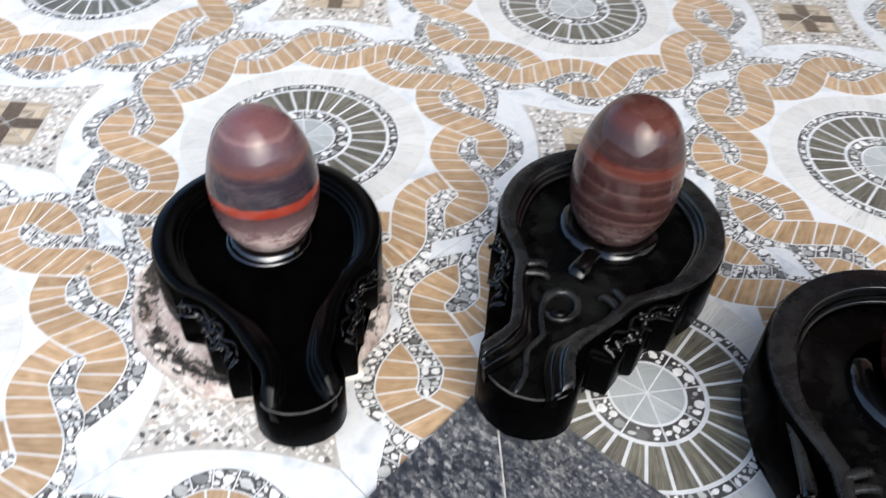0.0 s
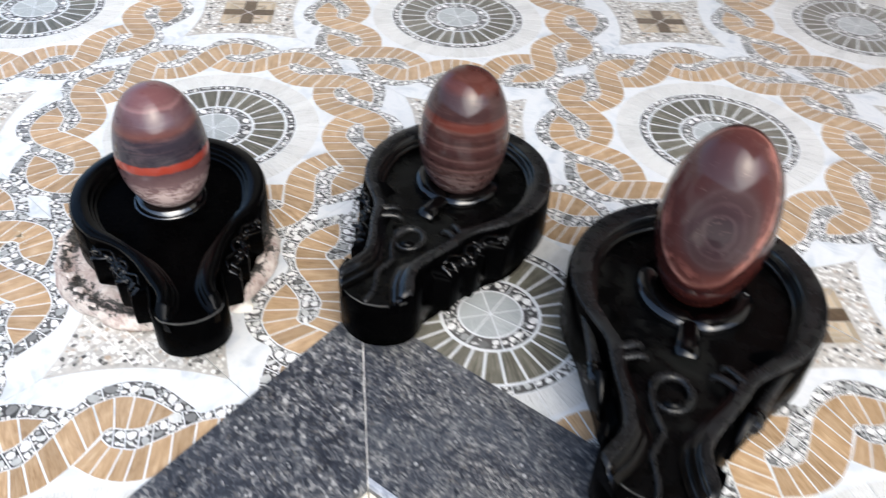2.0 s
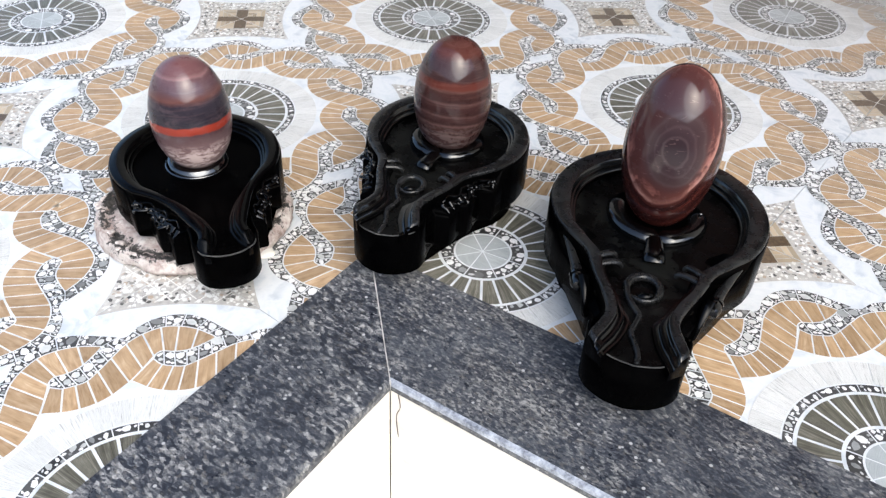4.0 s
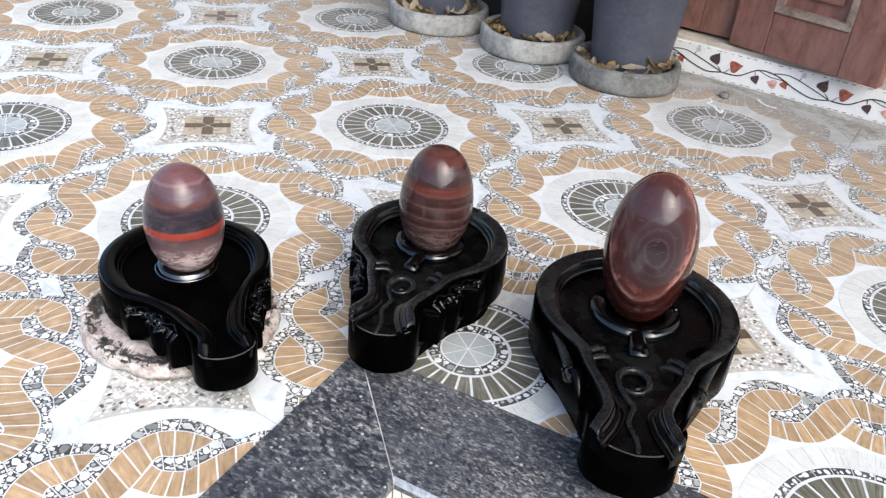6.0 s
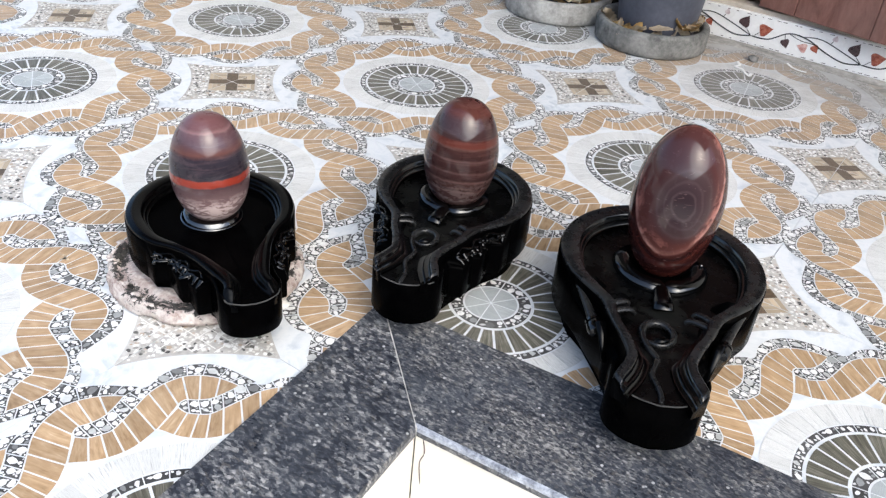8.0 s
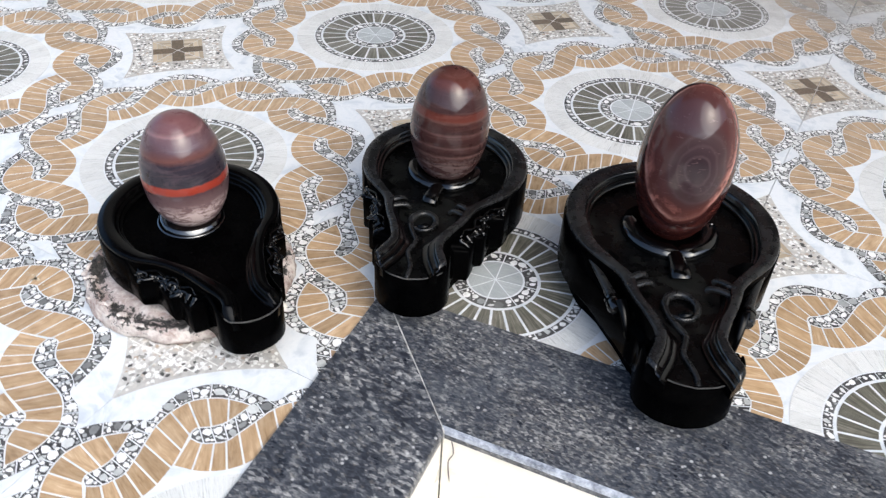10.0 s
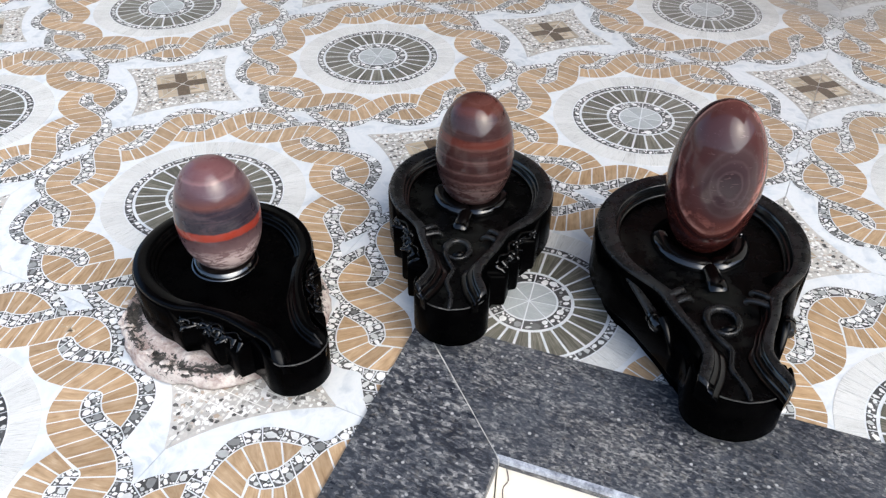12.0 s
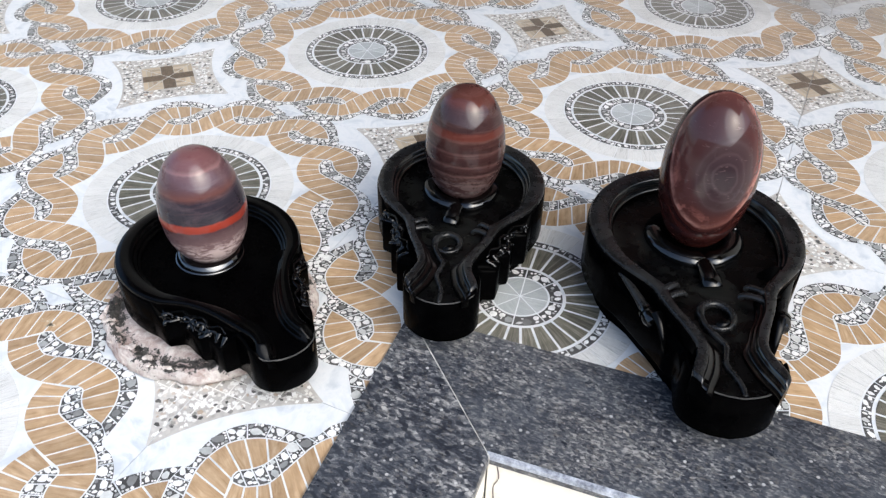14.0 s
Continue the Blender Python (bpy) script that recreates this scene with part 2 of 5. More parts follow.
def egg_banded(name, stops, half, wobble, fine_scale, fine_amt, mottle):
    """Polished stone with level bands up its height and a cloudy mottle."""
    m = Nodes(name, 0.25, 0.05)
    m.b.inputs["Coat Weight"].default_value = 0.75
    m.b.inputs["Coat Roughness"].default_value = 0.045
    v = m.coord("Object")
    x, y, z = m.xyz(v)
    warp = m.span(m.noise(v, 26.0, 4.0), 0.25, 0.75, -wobble, wobble)
    jit = m.span(m.noise(v, 110.0, 4.0), 0.3, 0.7, -wobble * 0.35, wobble * 0.35)
    h = m.span(m.math("ADD", m.math("ADD", z, warp), jit), -half, half)
    col = m.ramp(h, *stops)
    line = m.noise(m.coord("Object", (3, 3, fine_scale)), 7.0, 4.0, 0.6, 0.3)
    col = m.mix(m.span(line, 0.50, 0.72, 0.0, fine_amt), col, (0.30, 0.17, 0.145))
    blot = m.noise(m.coord("Object", (1.0, 1.0, 2.2)), 62.0, 6.0, 0.72, 0.5)
    vein = m.noise(m.coord("Object", (1.0, 1.0, 3.0)), 28.0, 6.0, 0.7, 0.8)
    col = m.mix(m.span(vein, 0.52, 0.70, 0.0, 0.28 * mottle), col, (0.19, 0.13, 0.14))
    low = m.math("MULTIPLY", m.span(h, 0.34, 0.22, 0.0, 1.0), m.span(h, 0.02, 0.10))
    col = m.mix(m.math("MULTIPLY", m.span(blot, 0.48, 0.55, 0.0, mottle), low), col, (0.70, 0.56, 0.53))
    m.colour(col)
    m.rough(m.span(m.noise(v, 90.0, 5.0), 0.3, 0.7, 0.24, 0.34))
    m.bump(blot, 0.04, 0.0006)
    return m.mat


def egg_ringed(name, eye, a, bh):
    """Polished jasper: an eye of fine rings in a mauve oval with a pale cracked rim, dark red skin round it."""
    m = Nodes(name, 0.22, 0.05)
    m.b.inputs["Coat Weight"].default_value = 0.65
    m.b.inputs["Coat Roughness"].default_value = 0.045
    v = m.coord("Object")
    warp = m.node("ShaderNodeTexNoise", Scale=24.0, Detail=5.0)
    m.link(v, warp.inputs["Vector"])

    def shifted(amount):
        n = m.t.nodes.new("ShaderNodeVectorMath")
        n.operation = "MULTIPLY_ADD"
        m.link(warp.outputs["Color"], n.inputs[0])
        n.inputs[1].default_value = (amount, amount, amount)
        m.link(v, n.inputs[2])
        return n.outputs[0]

    # depth into the oval: 1 in its middle, about 0.45 on its rim
    face = Vector((0.21, -0.80, 0.53)).normalized()
    dot = m.t.nodes.new("ShaderNodeVectorMath")
    dot.operation = "DOT_PRODUCT"
    m.link(shifted(0.011), dot.inputs[0])
    dot.inputs[1].default_value = (face.x / a, face.y / a, face.z / bh)
    g = m.math("SUBTRACT", dot.outputs["Value"], 0.0055 * (face.x / a + face.y / a + face.z / bh))
    col = m.ramp(
        m.span(g, -0.5, 1.0), (0.0, (0.048, 0.012, 0.010)), (0.20, (0.028, 0.008, 0.007)), (0.36, (0.055, 0.014, 0.011)), (0.46, (0.020, 0.006, 0.006)), (0.55, (0.058, 0.015, 0.012)), (0.595, (0.022, 0.007, 0.007)),
        (0.640, (0.050, 0.014, 0.012)), (0.664, (0.120, 0.044, 0.037)), (0.70, (0.092, 0.033, 0.028)), (0.78, (0.068, 0.025, 0.023)), (1.0, (0.046, 0.021, 0.022)))
    crack = m.noise(v, 17.0, 7.0, 0.66, 0.7)
    rim = m.math("MULTIPLY", m.span(g, 0.470, 0.495), m.span(g, 0.560, 0.505))
    col = m.mix(m.math("MULTIPLY", m.span(crack, 0.44, 0.56, 0.10, 0.90), rim), col, (0.46, 0.25, 0.205))
    flush = m.math("MULTIPLY", m.span(g, 0.49, 0.51), m.span(g, 0.70, 0.58))
    col = m.mix(m.math("MULTIPLY", m.span(crack, 0.50, 0.57, 0.0, 0.70), flush), col, (0.33, 0.135, 0.110))
    # the eye
    n = m.t.nodes.new("ShaderNodeVectorMath")
    n.operation = "DISTANCE"
    sq = m.t.nodes.new("ShaderNodeMapping")
    sq.inputs["Scale"].default_value = (1.0, 1.0, 0.75)
    m.link(shifted(0.016), sq.inputs["Vector"])
    m.link(sq.outputs[0], n.inputs[0])
    n.inputs[1].default_value = (eye[0] + 0.008, eye[1] + 0.008, (eye[2] + 0.008) * 0.75)
    d = m.span(n.outputs["Value"], 0.0, 0.040)
    rings = m.ramp(
        d, (0.0, (0.026, 0.016, 0.019)), (0.27, (0.030, 0.018, 0.021)), (0.32, (0.056, 0.036, 0.039)), (0.37, (0.037, 0.022, 0.025)), (0.48, (0.042, 0.025, 0.028)), (0.53, (0.058, 0.036, 0.038)), (0.58, (0.044, 0.026, 0.028)),
        (0.70, (0.050, 0.030, 0.031)), (0.76, (0.064, 0.040, 0.041)), (0.83, (0.050, 0.029, 0.030)))
    col = m.mix(m.math("MULTIPLY", m.span(d, 0.98, 0.72), m.span(g, 0.52, 0.62)), col, rings)
    scratch = m.span(m.noise(m.coord("Object", (1, 1, 4.0), (0, 0.5, 0)), 55.0, 3.0, 0.5, 2.0), 0.66, 0.70, 0.0, 0.25)
    m.colour(m.mix(scratch, col, (0.22, 0.14, 0.13)))
    m.rough(m.span(m.noise(v, 60.0, 5.0), 0.3, 0.7, 0.20, 0.30))
    m.bump(crack, 0.04, 0.0006)
    return m.mat


def wood_mat():
    m = Nodes("brown_painted_wood", 0.5, 0.4)
    v = m.coord("Object", (3, 3, 1.0))
    g = m.noise(v, 14.0, 6.0, 0.7, 0.5)
    s = m.noise(m.coord("Object"), 6.0, 5.0, 0.65)
    col = m.ramp(g, (0.3, (0.13, 0.052, 0.038)), (0.5, (0.22, 0.098, 0.076)), (0.72, (0.30, 0.155, 0.125)))
    m.colour(m.mix(m.span(s, 0.45, 0.8, 0.0, 0.55), col, (0.17, 0.115, 0.095)))
    m.bump(g, 0.2, 0.001)
    return m.mat


def leaf_mat(name, lo, hi):
    m = Nodes(name, 0.7, 0.25)
    v = m.coord("Object")
    f = m.noise(v, 60.0, 5.0, 0.6)
    col = m.ramp(f, (0.3, lo), (0.7, hi))
    k = m.t.nodes.new("ShaderNodeCombineColor")
    for s in k.inputs[:3]:
        m.link(m.span(m.piece(), 0.0, 1.0, 0.55, 1.25), s)
    m.colour(m.mix(1.0, col, k.outputs[0], "MULTIPLY"))
    m.bump(f, 0.3, 0.002)
    return m.mat


GRANITE_A = granite_mat("granite_coarse", 0.95, 1.25, 0.15, 0.45)
GRANITE_B = granite_mat("granite_fine", 1.3, 0.95, 0.28, 0.15)
# polished bevel: pale blue sky reflection painted into its blotchy colour
GRANITE_EDGE_SKY = plain_mat("granite_edge_sky_sheen", (0.08, 0.09, 0.12), (0.54, 0.57, 0.63), 0.35, 60.0, 0.5, 0.3, 300.0)
BLACK = black_stone()
GLOSS = black_stone("black_stone_polished", 0.8, 0.06, 0.12)
for socket, value in (("Coat Weight", 1.0), ("Coat IOR", 1.6), ("Coat Roughness", 0.09)):
    GLOSS.node_tree.nodes["Principled BSDF"].inputs[socket].default_value = value  # wet and high in polish
SHEEN = black_stone("black_stone_sheen", 0.75, 0.10, 0.18)
RELIEF = black_stone("black_stone_relief", 0.42, 0.12, 0.20)
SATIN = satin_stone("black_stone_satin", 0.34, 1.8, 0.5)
CROWN = black_stone("black_stone_rubbed", 0.13, 0.12, 0.20)
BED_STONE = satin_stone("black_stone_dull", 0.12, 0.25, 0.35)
WORN = plain_mat("worn_stone_edge", (0.016, 0.016, 0.0155), (0.07, 0.068, 0.066), 0.6, 60.0, 0.3, 0.3)
SCORCHED = scorched_stone()
CONCRETE = plain_mat("weathered_concrete", (0.17, 0.165, 0.155), (0.42, 0.41, 0.385), 0.9, 20.0, 0.2, 0.9, 110.0, 0.005)
CONCRETE_DARK = plain_mat("damp_concrete", (0.07, 0.07, 0.066), (0.24, 0.235, 0.22), 0.9, 22.0, 0.2, 0.9, 110.0, 0.005)
CEMENT = plain_mat("cement_ledge", (0.36, 0.31, 0.25), (0.60, 0.54, 0.46), 0.85, 9.0, 0.25, 0.4)
CEMENT_DARK = plain_mat("sky_blocker_cement", (0.12, 0.115, 0.105), (0.24, 0.23, 0.21), 0.9, 3.0, 0.2, 0.3)
CREAM = plain_mat("cream_glaze", (0.72, 0.68, 0.60), (0.81, 0.79, 0.745), 0.3, 6.0, 0.5, 0.04)
PLASTIC = plain_mat("slate_plastic", (0.042, 0.046, 0.062), (0.085, 0.090, 0.115), 0.45, 7.0, 0.4, 0.06, 90.0)
SOIL = plain_mat("soil", (0.02, 0.014, 0.01), (0.07, 0.05, 0.035), 0.95, 40.0, 0.1, 1.0, 160.0, 0.006)
PLASTER = plain_mat("wall_paint", (0.50, 0.46, 0.40), (0.62, 0.58, 0.52), 0.85, 3.0, 0.2, 0.15)
ROOFING = plain_mat("ceiling_boards", (0.07, 0.06, 0.05), (0.13, 0.115, 0.10), 0.9, 3.0, 0.2, 0.15)
# near-black colour that holds the shade of the doorway and behind the pots
SHADE_DARK = plain_mat("shade_dark_paint", (0.03, 0.027, 0.025), (0.05, 0.045, 0.04), 0.9, 3.0, 0.2, 0.1)
DIRTY_GROUT = plain_mat("dirty_grout", (0.30, 0.29, 0.27), (0.66, 0.65, 0.62), 0.9, 90.0, 0.2, 0.4, 400.0)
GROUT = plain_mat("pale_grout", (0.56, 0.55, 0.52), (0.74, 0.73, 0.70), 0.9, 60.0, 0.2, 0.3)
PORCELAIN = plain_mat("skirting_glaze", (0.78, 0.76, 0.74), (0.86, 0.85, 0.83), 0.25, 5.0, 0.5, 0.03)
INK = plain_mat("printed_black", (0.012, 0.012, 0.014), (0.03, 0.03, 0.032), 0.3, 60.0, 0.5, 0.02)
INK_RED = plain_mat("printed_red", (0.20, 0.035, 0.022), (0.46, 0.16, 0.10), 0.3, 90.0, 0.5, 0.02)
INK_DARK = plain_mat("printed_maroon", (0.035, 0.022, 0.026), (0.10, 0.06, 0.06), 0.3, 90.0, 0.5, 0.02)
INK_PINK = plain_mat("printed_pink", (0.42, 0.16, 0.14), (0.74, 0.52, 0.46), 0.3, 120.0, 0.5, 0.02)
INK_PALE = plain_mat("printed_mauve", (0.50, 0.40, 0.40), (0.68, 0.60, 0.60), 0.3, 120.0, 0.5, 0.02)
WOOD = wood_mat()
WOOD_EDGE = plain_mat("worn_wood_moulding", (0.16, 0.10, 0.08), (0.40, 0.33, 0.27), 0.6, 20.0, 0.3, 0.2)
LEAF_TAN = leaf_mat("dry_leaf_tan", (0.24, 0.15, 0.075), (0.50, 0.38, 0.23))
LEAF_PALE = leaf_mat("dry_leaf_pale", (0.42, 0.33, 0.22), (0.66, 0.57, 0.44))
LEAF_AMBER = leaf_mat("dry_leaf_amber", (0.36, 0.20, 0.06), (0.62, 0.45, 0.20))
SCRAP = plain_mat("white_scrap", (0.66, 0.66, 0.64), (0.82, 0.82, 0.80), 0.6, 40.0, 0.3, 0.1)


# ---- mesh helpers ----
def mesh_of(bm, name, material, smooth=False):
    me = bpy.data.meshes.new(name)
    bmesh.ops.recalc_face_normals(bm, faces=bm.faces[:])
    bm.to_mesh(me)
    bm.free()
    for mt in material if isinstance(material, (list, tuple)) else [material]:
        me.materials.append(mt)
    if smooth:
        me.shade_smooth()
        me.set_sharp_from_angle(angle=radians(50))
    return me


def part(name, bm, material, parent, label="", smooth=False):
    ob = new(name, mesh_of(bm, name, material, smooth))
    ob.parent = parent
    return tagged(ob, label)


def thing(name, label, category, place=None, group="", kind=""):
    ob = tagged(new(name), label, category, group, kind)
    if place is not None:
        ob.matrix_basis = place
    return ob


def solid(name, bm, material, label, category="", group="", kind="", smooth=False):
    return tagged(new(name, mesh_of(bm, name, material, smooth)), label, category, group, kind)


def box(x0, y0, z0, x1, y1, z1, bevel=0.0, bm=None, m=None):
    b = bm or bmesh.new()
    vs = [b.verts.new((x, y, z)) for z in (z0, z1) for y in (y0, y1) for x in (x0, x1)]
    fs = [b.faces.new([vs[i] for i in f]) for f in ((0, 2, 3, 1), (4, 5, 7, 6), (0, 1, 5, 4), (2, 6, 7, 3), (0, 4, 6, 2), (1, 3, 7, 5))]
    if bevel:
        es = list({e for f in fs for e in f.edges})
        bmesh.ops.bevel(b, geom=es, offset=bevel, segments=2, affect="EDGES", profile=0.6)
    if m is not None:
        bmesh.ops.transform(b, matrix=m, verts=b.verts[:])
    return b


def prism(outline, z0, z1, bevel=0.0, bm=None):
    """An upright solid on a plan outline."""
    b = bm or bmesh.new()
    lo = [b.verts.new((x, y, z0)) for x, y in outline]
    hi = [b.verts.new((x, y, z1)) for x, y in outline]
    n = len(outline)
    top = b.faces.new(hi)
    b.faces.new(lo[::-1])
    for i in range(n):
        b.faces.new((lo[i], lo[(i + 1) % n], hi[(i + 1) % n], hi[i]))
    if bevel:
        bmesh.ops.bevel(b, geom=list(top.edges), offset=bevel, segments=2, affect="EDGES", profile=0.6)
    return b


def loft(loops, cap_first=True, cap_last=True, bm=None):
    """Closed rings of equally many points, joined one to the next."""
    b = bm or bmesh.new()
    rings = [[b.verts.new(p) for p in ring] for ring in loops]
    n = len(rings[0])
    for a, c in zip(rings, rings[1:]):
        for i in range(n):
            b.faces.new((a[i], a[(i + 1) % n], c[(i + 1) % n], c[i]))
    if cap_first:
        b.faces.new(rings[0][::-1])
    if cap_last:
        b.faces.new(rings[-1])
    return b


def lathe(profile, n=64, wob=None):
    loops = []
    for r, z in profile:
        loops.append([((r + (wob(a, r, z) if wob else 0)) * math.cos(a), (r + (wob(a, r, z) if wob else 0)) * math.sin(a), z) for a in (2 * math.pi * i / n for i in range(n))])
    return loft(loops)


def smooth_line(points, per=8, closed=False):
    """A Catmull-Rom line through the points."""
    pts = [Vector(p) for p in points]
    n = len(pts)
    out = []
    for i in range(n if closed else n - 1):
        get = (lambda k: pts[k % n]) if closed else (lambda k: pts[min(max(k, 0), n - 1)])
        p0, p1, p2, p3 = get(i - 1), get(i), get(i + 1), get(i + 2)
        for j in range(per):
            t = j / per
            out.append(0.5 * ((2 * p1) + (p2 - p0) * t + (2 * p0 - 5 * p1 + 4 * p2 - p3) * t * t + (3 * p1 - p0 - 3 * p2 + p3) * t**3))
    if not closed:
        out.append(pts[-1])
    return out


def tube(points, radius, flat=1.0, sides=8, bm=None, ends=0.35, up=Vector((0, 0, 1))):
    """A rounded strand along a line; radius is a number or a function of 0..1; flat squeezes it along up."""
    loops = []
    n = len(points)
    for i, p in enumerate(points):
        d = (points[min(i + 1, n - 1)] - points[max(i - 1, 0)]).normalized()
        side = d.cross(up).normalized() if abs(d.dot(up)) < 0.98 else d.orthogonal().normalized()
        u = side.cross(d)
        f = i / (n - 1)
        r = radius(f) if callable(radius) else radius
        r *= ends if i in (0, n - 1) else 1.0
        loops.append([p + side * (r * math.cos(a)) + u * (r * flat * math.sin(a)) for a in (2 * math.pi * k / sides for k in range(sides))])
    return loft(loops, bm=bm)


def sm(a, b, x):
    t = min(max((x - a) / (b - a), 0.0), 1.0)
    return t * t * (3 - 2 * t)


P = 0.5  # side of one floor tile
GRID_TURN = radians(5.6)  # the granite border lies a little askew to the tiles
INNER = Vector((0.061, -0.2375))
OUTER = Vector((-0.104, -0.092))
EU = Vector((math.cos(GRID_TURN), math.sin(GRID_TURN)))
EV = Vector((-math.sin(GRID_TURN), math.cos(GRID_TURN)))


# ---- structure: granite border, stair well, walls, roof ----
def border(name, pts, granite, edge, label):
    b = prism(pts, -0.0085, 0.0035)
    b.edges.ensure_lookup_table()
    mitre = Vector((INNER - OUTER).normalized().to_3d())
    mids = lambda e: ((e.verts[0].co + e.verts[1].co) / 2).to_2d()
    rim = [e for e in b.edges if min(v.co.z for v in e.verts) > 0 and abs((e.verts[0].co - e.verts[1].co).normalized().dot(mitre)) < 0.97]
    rim = [e for e in rim if min(abs(mids(e).dot(EU) - INNER.dot(EU)), abs(mids(e).dot(EV) - INNER.dot(EV))) < 0.006]
    bmesh.ops.bevel(b, geom=rim, offset=0.0056, segments=2, affect="EDGES", profile=0.6)
    b.normal_update()
    for f in b.faces:
        if 0.15 < abs(f.normal.z) < 0.97:
            f.material_index = 1
    return solid(name, b, [granite, edge], label, "border", kind="structure")


far_u = 2.36
far_v = 3.12
o = Vector((OUTER.dot(EU), OUTER.dot(EV)))
i_ = Vector((INNER.dot(EU), INNER.dot(EV)))
at2 = lambda u, v: tuple(EU * u + EV * v)
gap = 0.0007
border("trim_granite_a", [at2(o.x, o.y - gap * 2), at2(o.x, o.y - far_v), at2(i_.x, o.y - far_v), at2(i_.x, i_.y - gap)], GRANITE_A, GRANITE_A, "speckled dark grey polished granite border strip set in the floor")
border("trim_granite_b", [at2(o.x + gap * 2, o.y), at2(i_.x + gap, i_.y), at2(o.x + far_u, i_.y), at2(o.x + far_u, o.y)], GRANITE_B, GRANITE_EDGE_SKY, "speckled dark grey polished granite border strip at the stair head")
seam = bmesh.new()
d = (Vector((i_.x, i_.y)) - Vector((o.x, o.y))).normalized()
s = Vector((-d.y, d.x)) * 0.00085
prism([at2(o.x + s.x, o.y + s.y), at2(o.x - s.x, o.y - s.y), at2(i_.x - s.x, i_.y - s.y), at2(i_.x + s.x, i_.y + s.y)], -0.008, 0.0028, bm=seam)
solid("trim_joint", seam, DIRTY_GROUT, "pale grout line in the mitre of the granite border", "joint", kind="structure")

# cream risers below the granite, and the lower landing
b = prism([at2(i_.x - 0.05, i_.y + 0.003), at2(i_.x - 0.05, o.y - far_v), at2(i_.x - 0.003, o.y - far_v), at2(i_.x - 0.003, i_.y + 0.003)], -0.36, -0.0090)
solid("wall_riser_a", b, CREAM, "cream glazed riser wall below the granite border", "wall", kind="structure")
b = prism([at2(i_.x - 0.0015, i_.y + 0.003), at2(i_.x - 0.0015, i_.y + 0.05), at2(o.x + far_u, i_.y + 0.05), at2(o.x + far_u, i_.y + 0.003)], -0.36, -0.0090)
solid("wall_riser_b", b, CREAM, "cream glazed riser wall with a hairline crack", "wall", kind="structure")
crack = smooth_line([(*at2(i_.x + 0.008, i_.y + 0.0022), -0.011), (*at2(i_.x + 0.011, i_.y + 0.0022), -0.030), (*at2(i_.x + 0.006, i_.y + 0.0022), -0.048), (*at2(i_.x + 0.009, i_.y + 0.0022), -0.080)], 4)
solid("trim_crack", tube(crack, 0.0006, 1.0, 5), INK_DARK, "thin dark crack in the cream riser", "crack", kind="structure")
b = prism([at2(i_.x - 0.05, i_.y + 0.05), at2(i_.x - 0.05, o.y - far_v), at2(o.x + far_u, o.y - far_v), at2(o.x + far_u, i_.y + 0.05)], -0.40, -0.36)
solid("floor_landing", b, CREAM, "plain lower landing of the stair", "floor", kind="structure")

WALL_Y = 1.30
# skirting strip, ledge, door wall
b = box(-0.36, WALL_Y, -0.006, 2.25, WALL_Y + 0.012, 0.073, 0.0015)
skirt = solid("baseboard", b, PORCELAIN, "white glazed skirting strip printed with a leafy vine", "skirting", kind="structure")
b = box(-0.36, WALL_Y + 0.0125, -0.006, 2.25, WALL_Y + 0.20, 0.084, 0.004)
solid("door_sill", b, CEMENT, "bare beige cement sill above the skirting", "sill", kind="structure")
# unseen stretch of wall, kept pale to reflect brightness into the far floor
b = box(-3.5, WALL_Y + 0.06, -0.3, -1.351, WALL_Y + 0.2, 2.75)
solid("wall_north_c", b, PLASTER, "unseen pale porch wall added to brighten the far floor", "wall", kind="structure")
# coloured dark to stand for the deep shade behind the pots
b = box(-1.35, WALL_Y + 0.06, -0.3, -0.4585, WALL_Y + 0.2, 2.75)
solid("wall_north", b, SHADE_DARK, "porch wall behind the flower pots, deep shade put into its colour", "wall", kind="structure")
b = box(0.72, WALL_Y + 0.06, 0.0845, 2.6, WALL_Y + 0.2, 2.75)
solid("wall_north_b", b, PLASTER, "plain painted porch wall", "wall", kind="structure")
b = box(-0.457, WALL_Y + 0.06, 2.15, 0.719, WALL_Y + 0.2, 2.75)
solid("wall_lintel", b, PLASTER, "plain painted wall over the doorway", "wall", kind="structure")
# room behind the doorway; its dimness is put into the near-black colour
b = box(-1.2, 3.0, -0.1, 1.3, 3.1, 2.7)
solid("wall_room_back", b, SHADE_DARK, "dim wall of the room behind the door", "wall", kind="structure")
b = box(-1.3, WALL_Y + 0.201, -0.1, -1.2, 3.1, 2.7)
solid("wall_room_west", b, SHADE_DARK, "dim side wall of the room behind the door", "wall", kind="structure")
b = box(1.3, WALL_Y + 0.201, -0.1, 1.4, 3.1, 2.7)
solid("wall_room_east", b, SHADE_DARK, "dim side wall of the room behind the door", "wall", kind="structure")
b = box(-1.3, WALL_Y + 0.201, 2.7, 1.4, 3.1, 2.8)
solid("ceiling_room", b, SHADE_DARK, "dim ceiling of the room behind the door", "ceiling", kind="structure")
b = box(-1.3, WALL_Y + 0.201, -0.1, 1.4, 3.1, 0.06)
solid("floor_room", b, SHADE_DARK, "floor of the room behind the door, coloured dark for its shade", "floor", kind="structure")
b = box(-3.5, -0.2, 2.75, 2.6, WALL_Y + 0.2, 2.9)
solid("ceiling", b, ROOFING, "plain dark stained porch ceiling", "ceiling", kind="structure")
# two unseen walls added to block low sky from the stones' reflections
b = box(-3.7, -3.6, -0.5, 3.4, -3.4, 1.25)
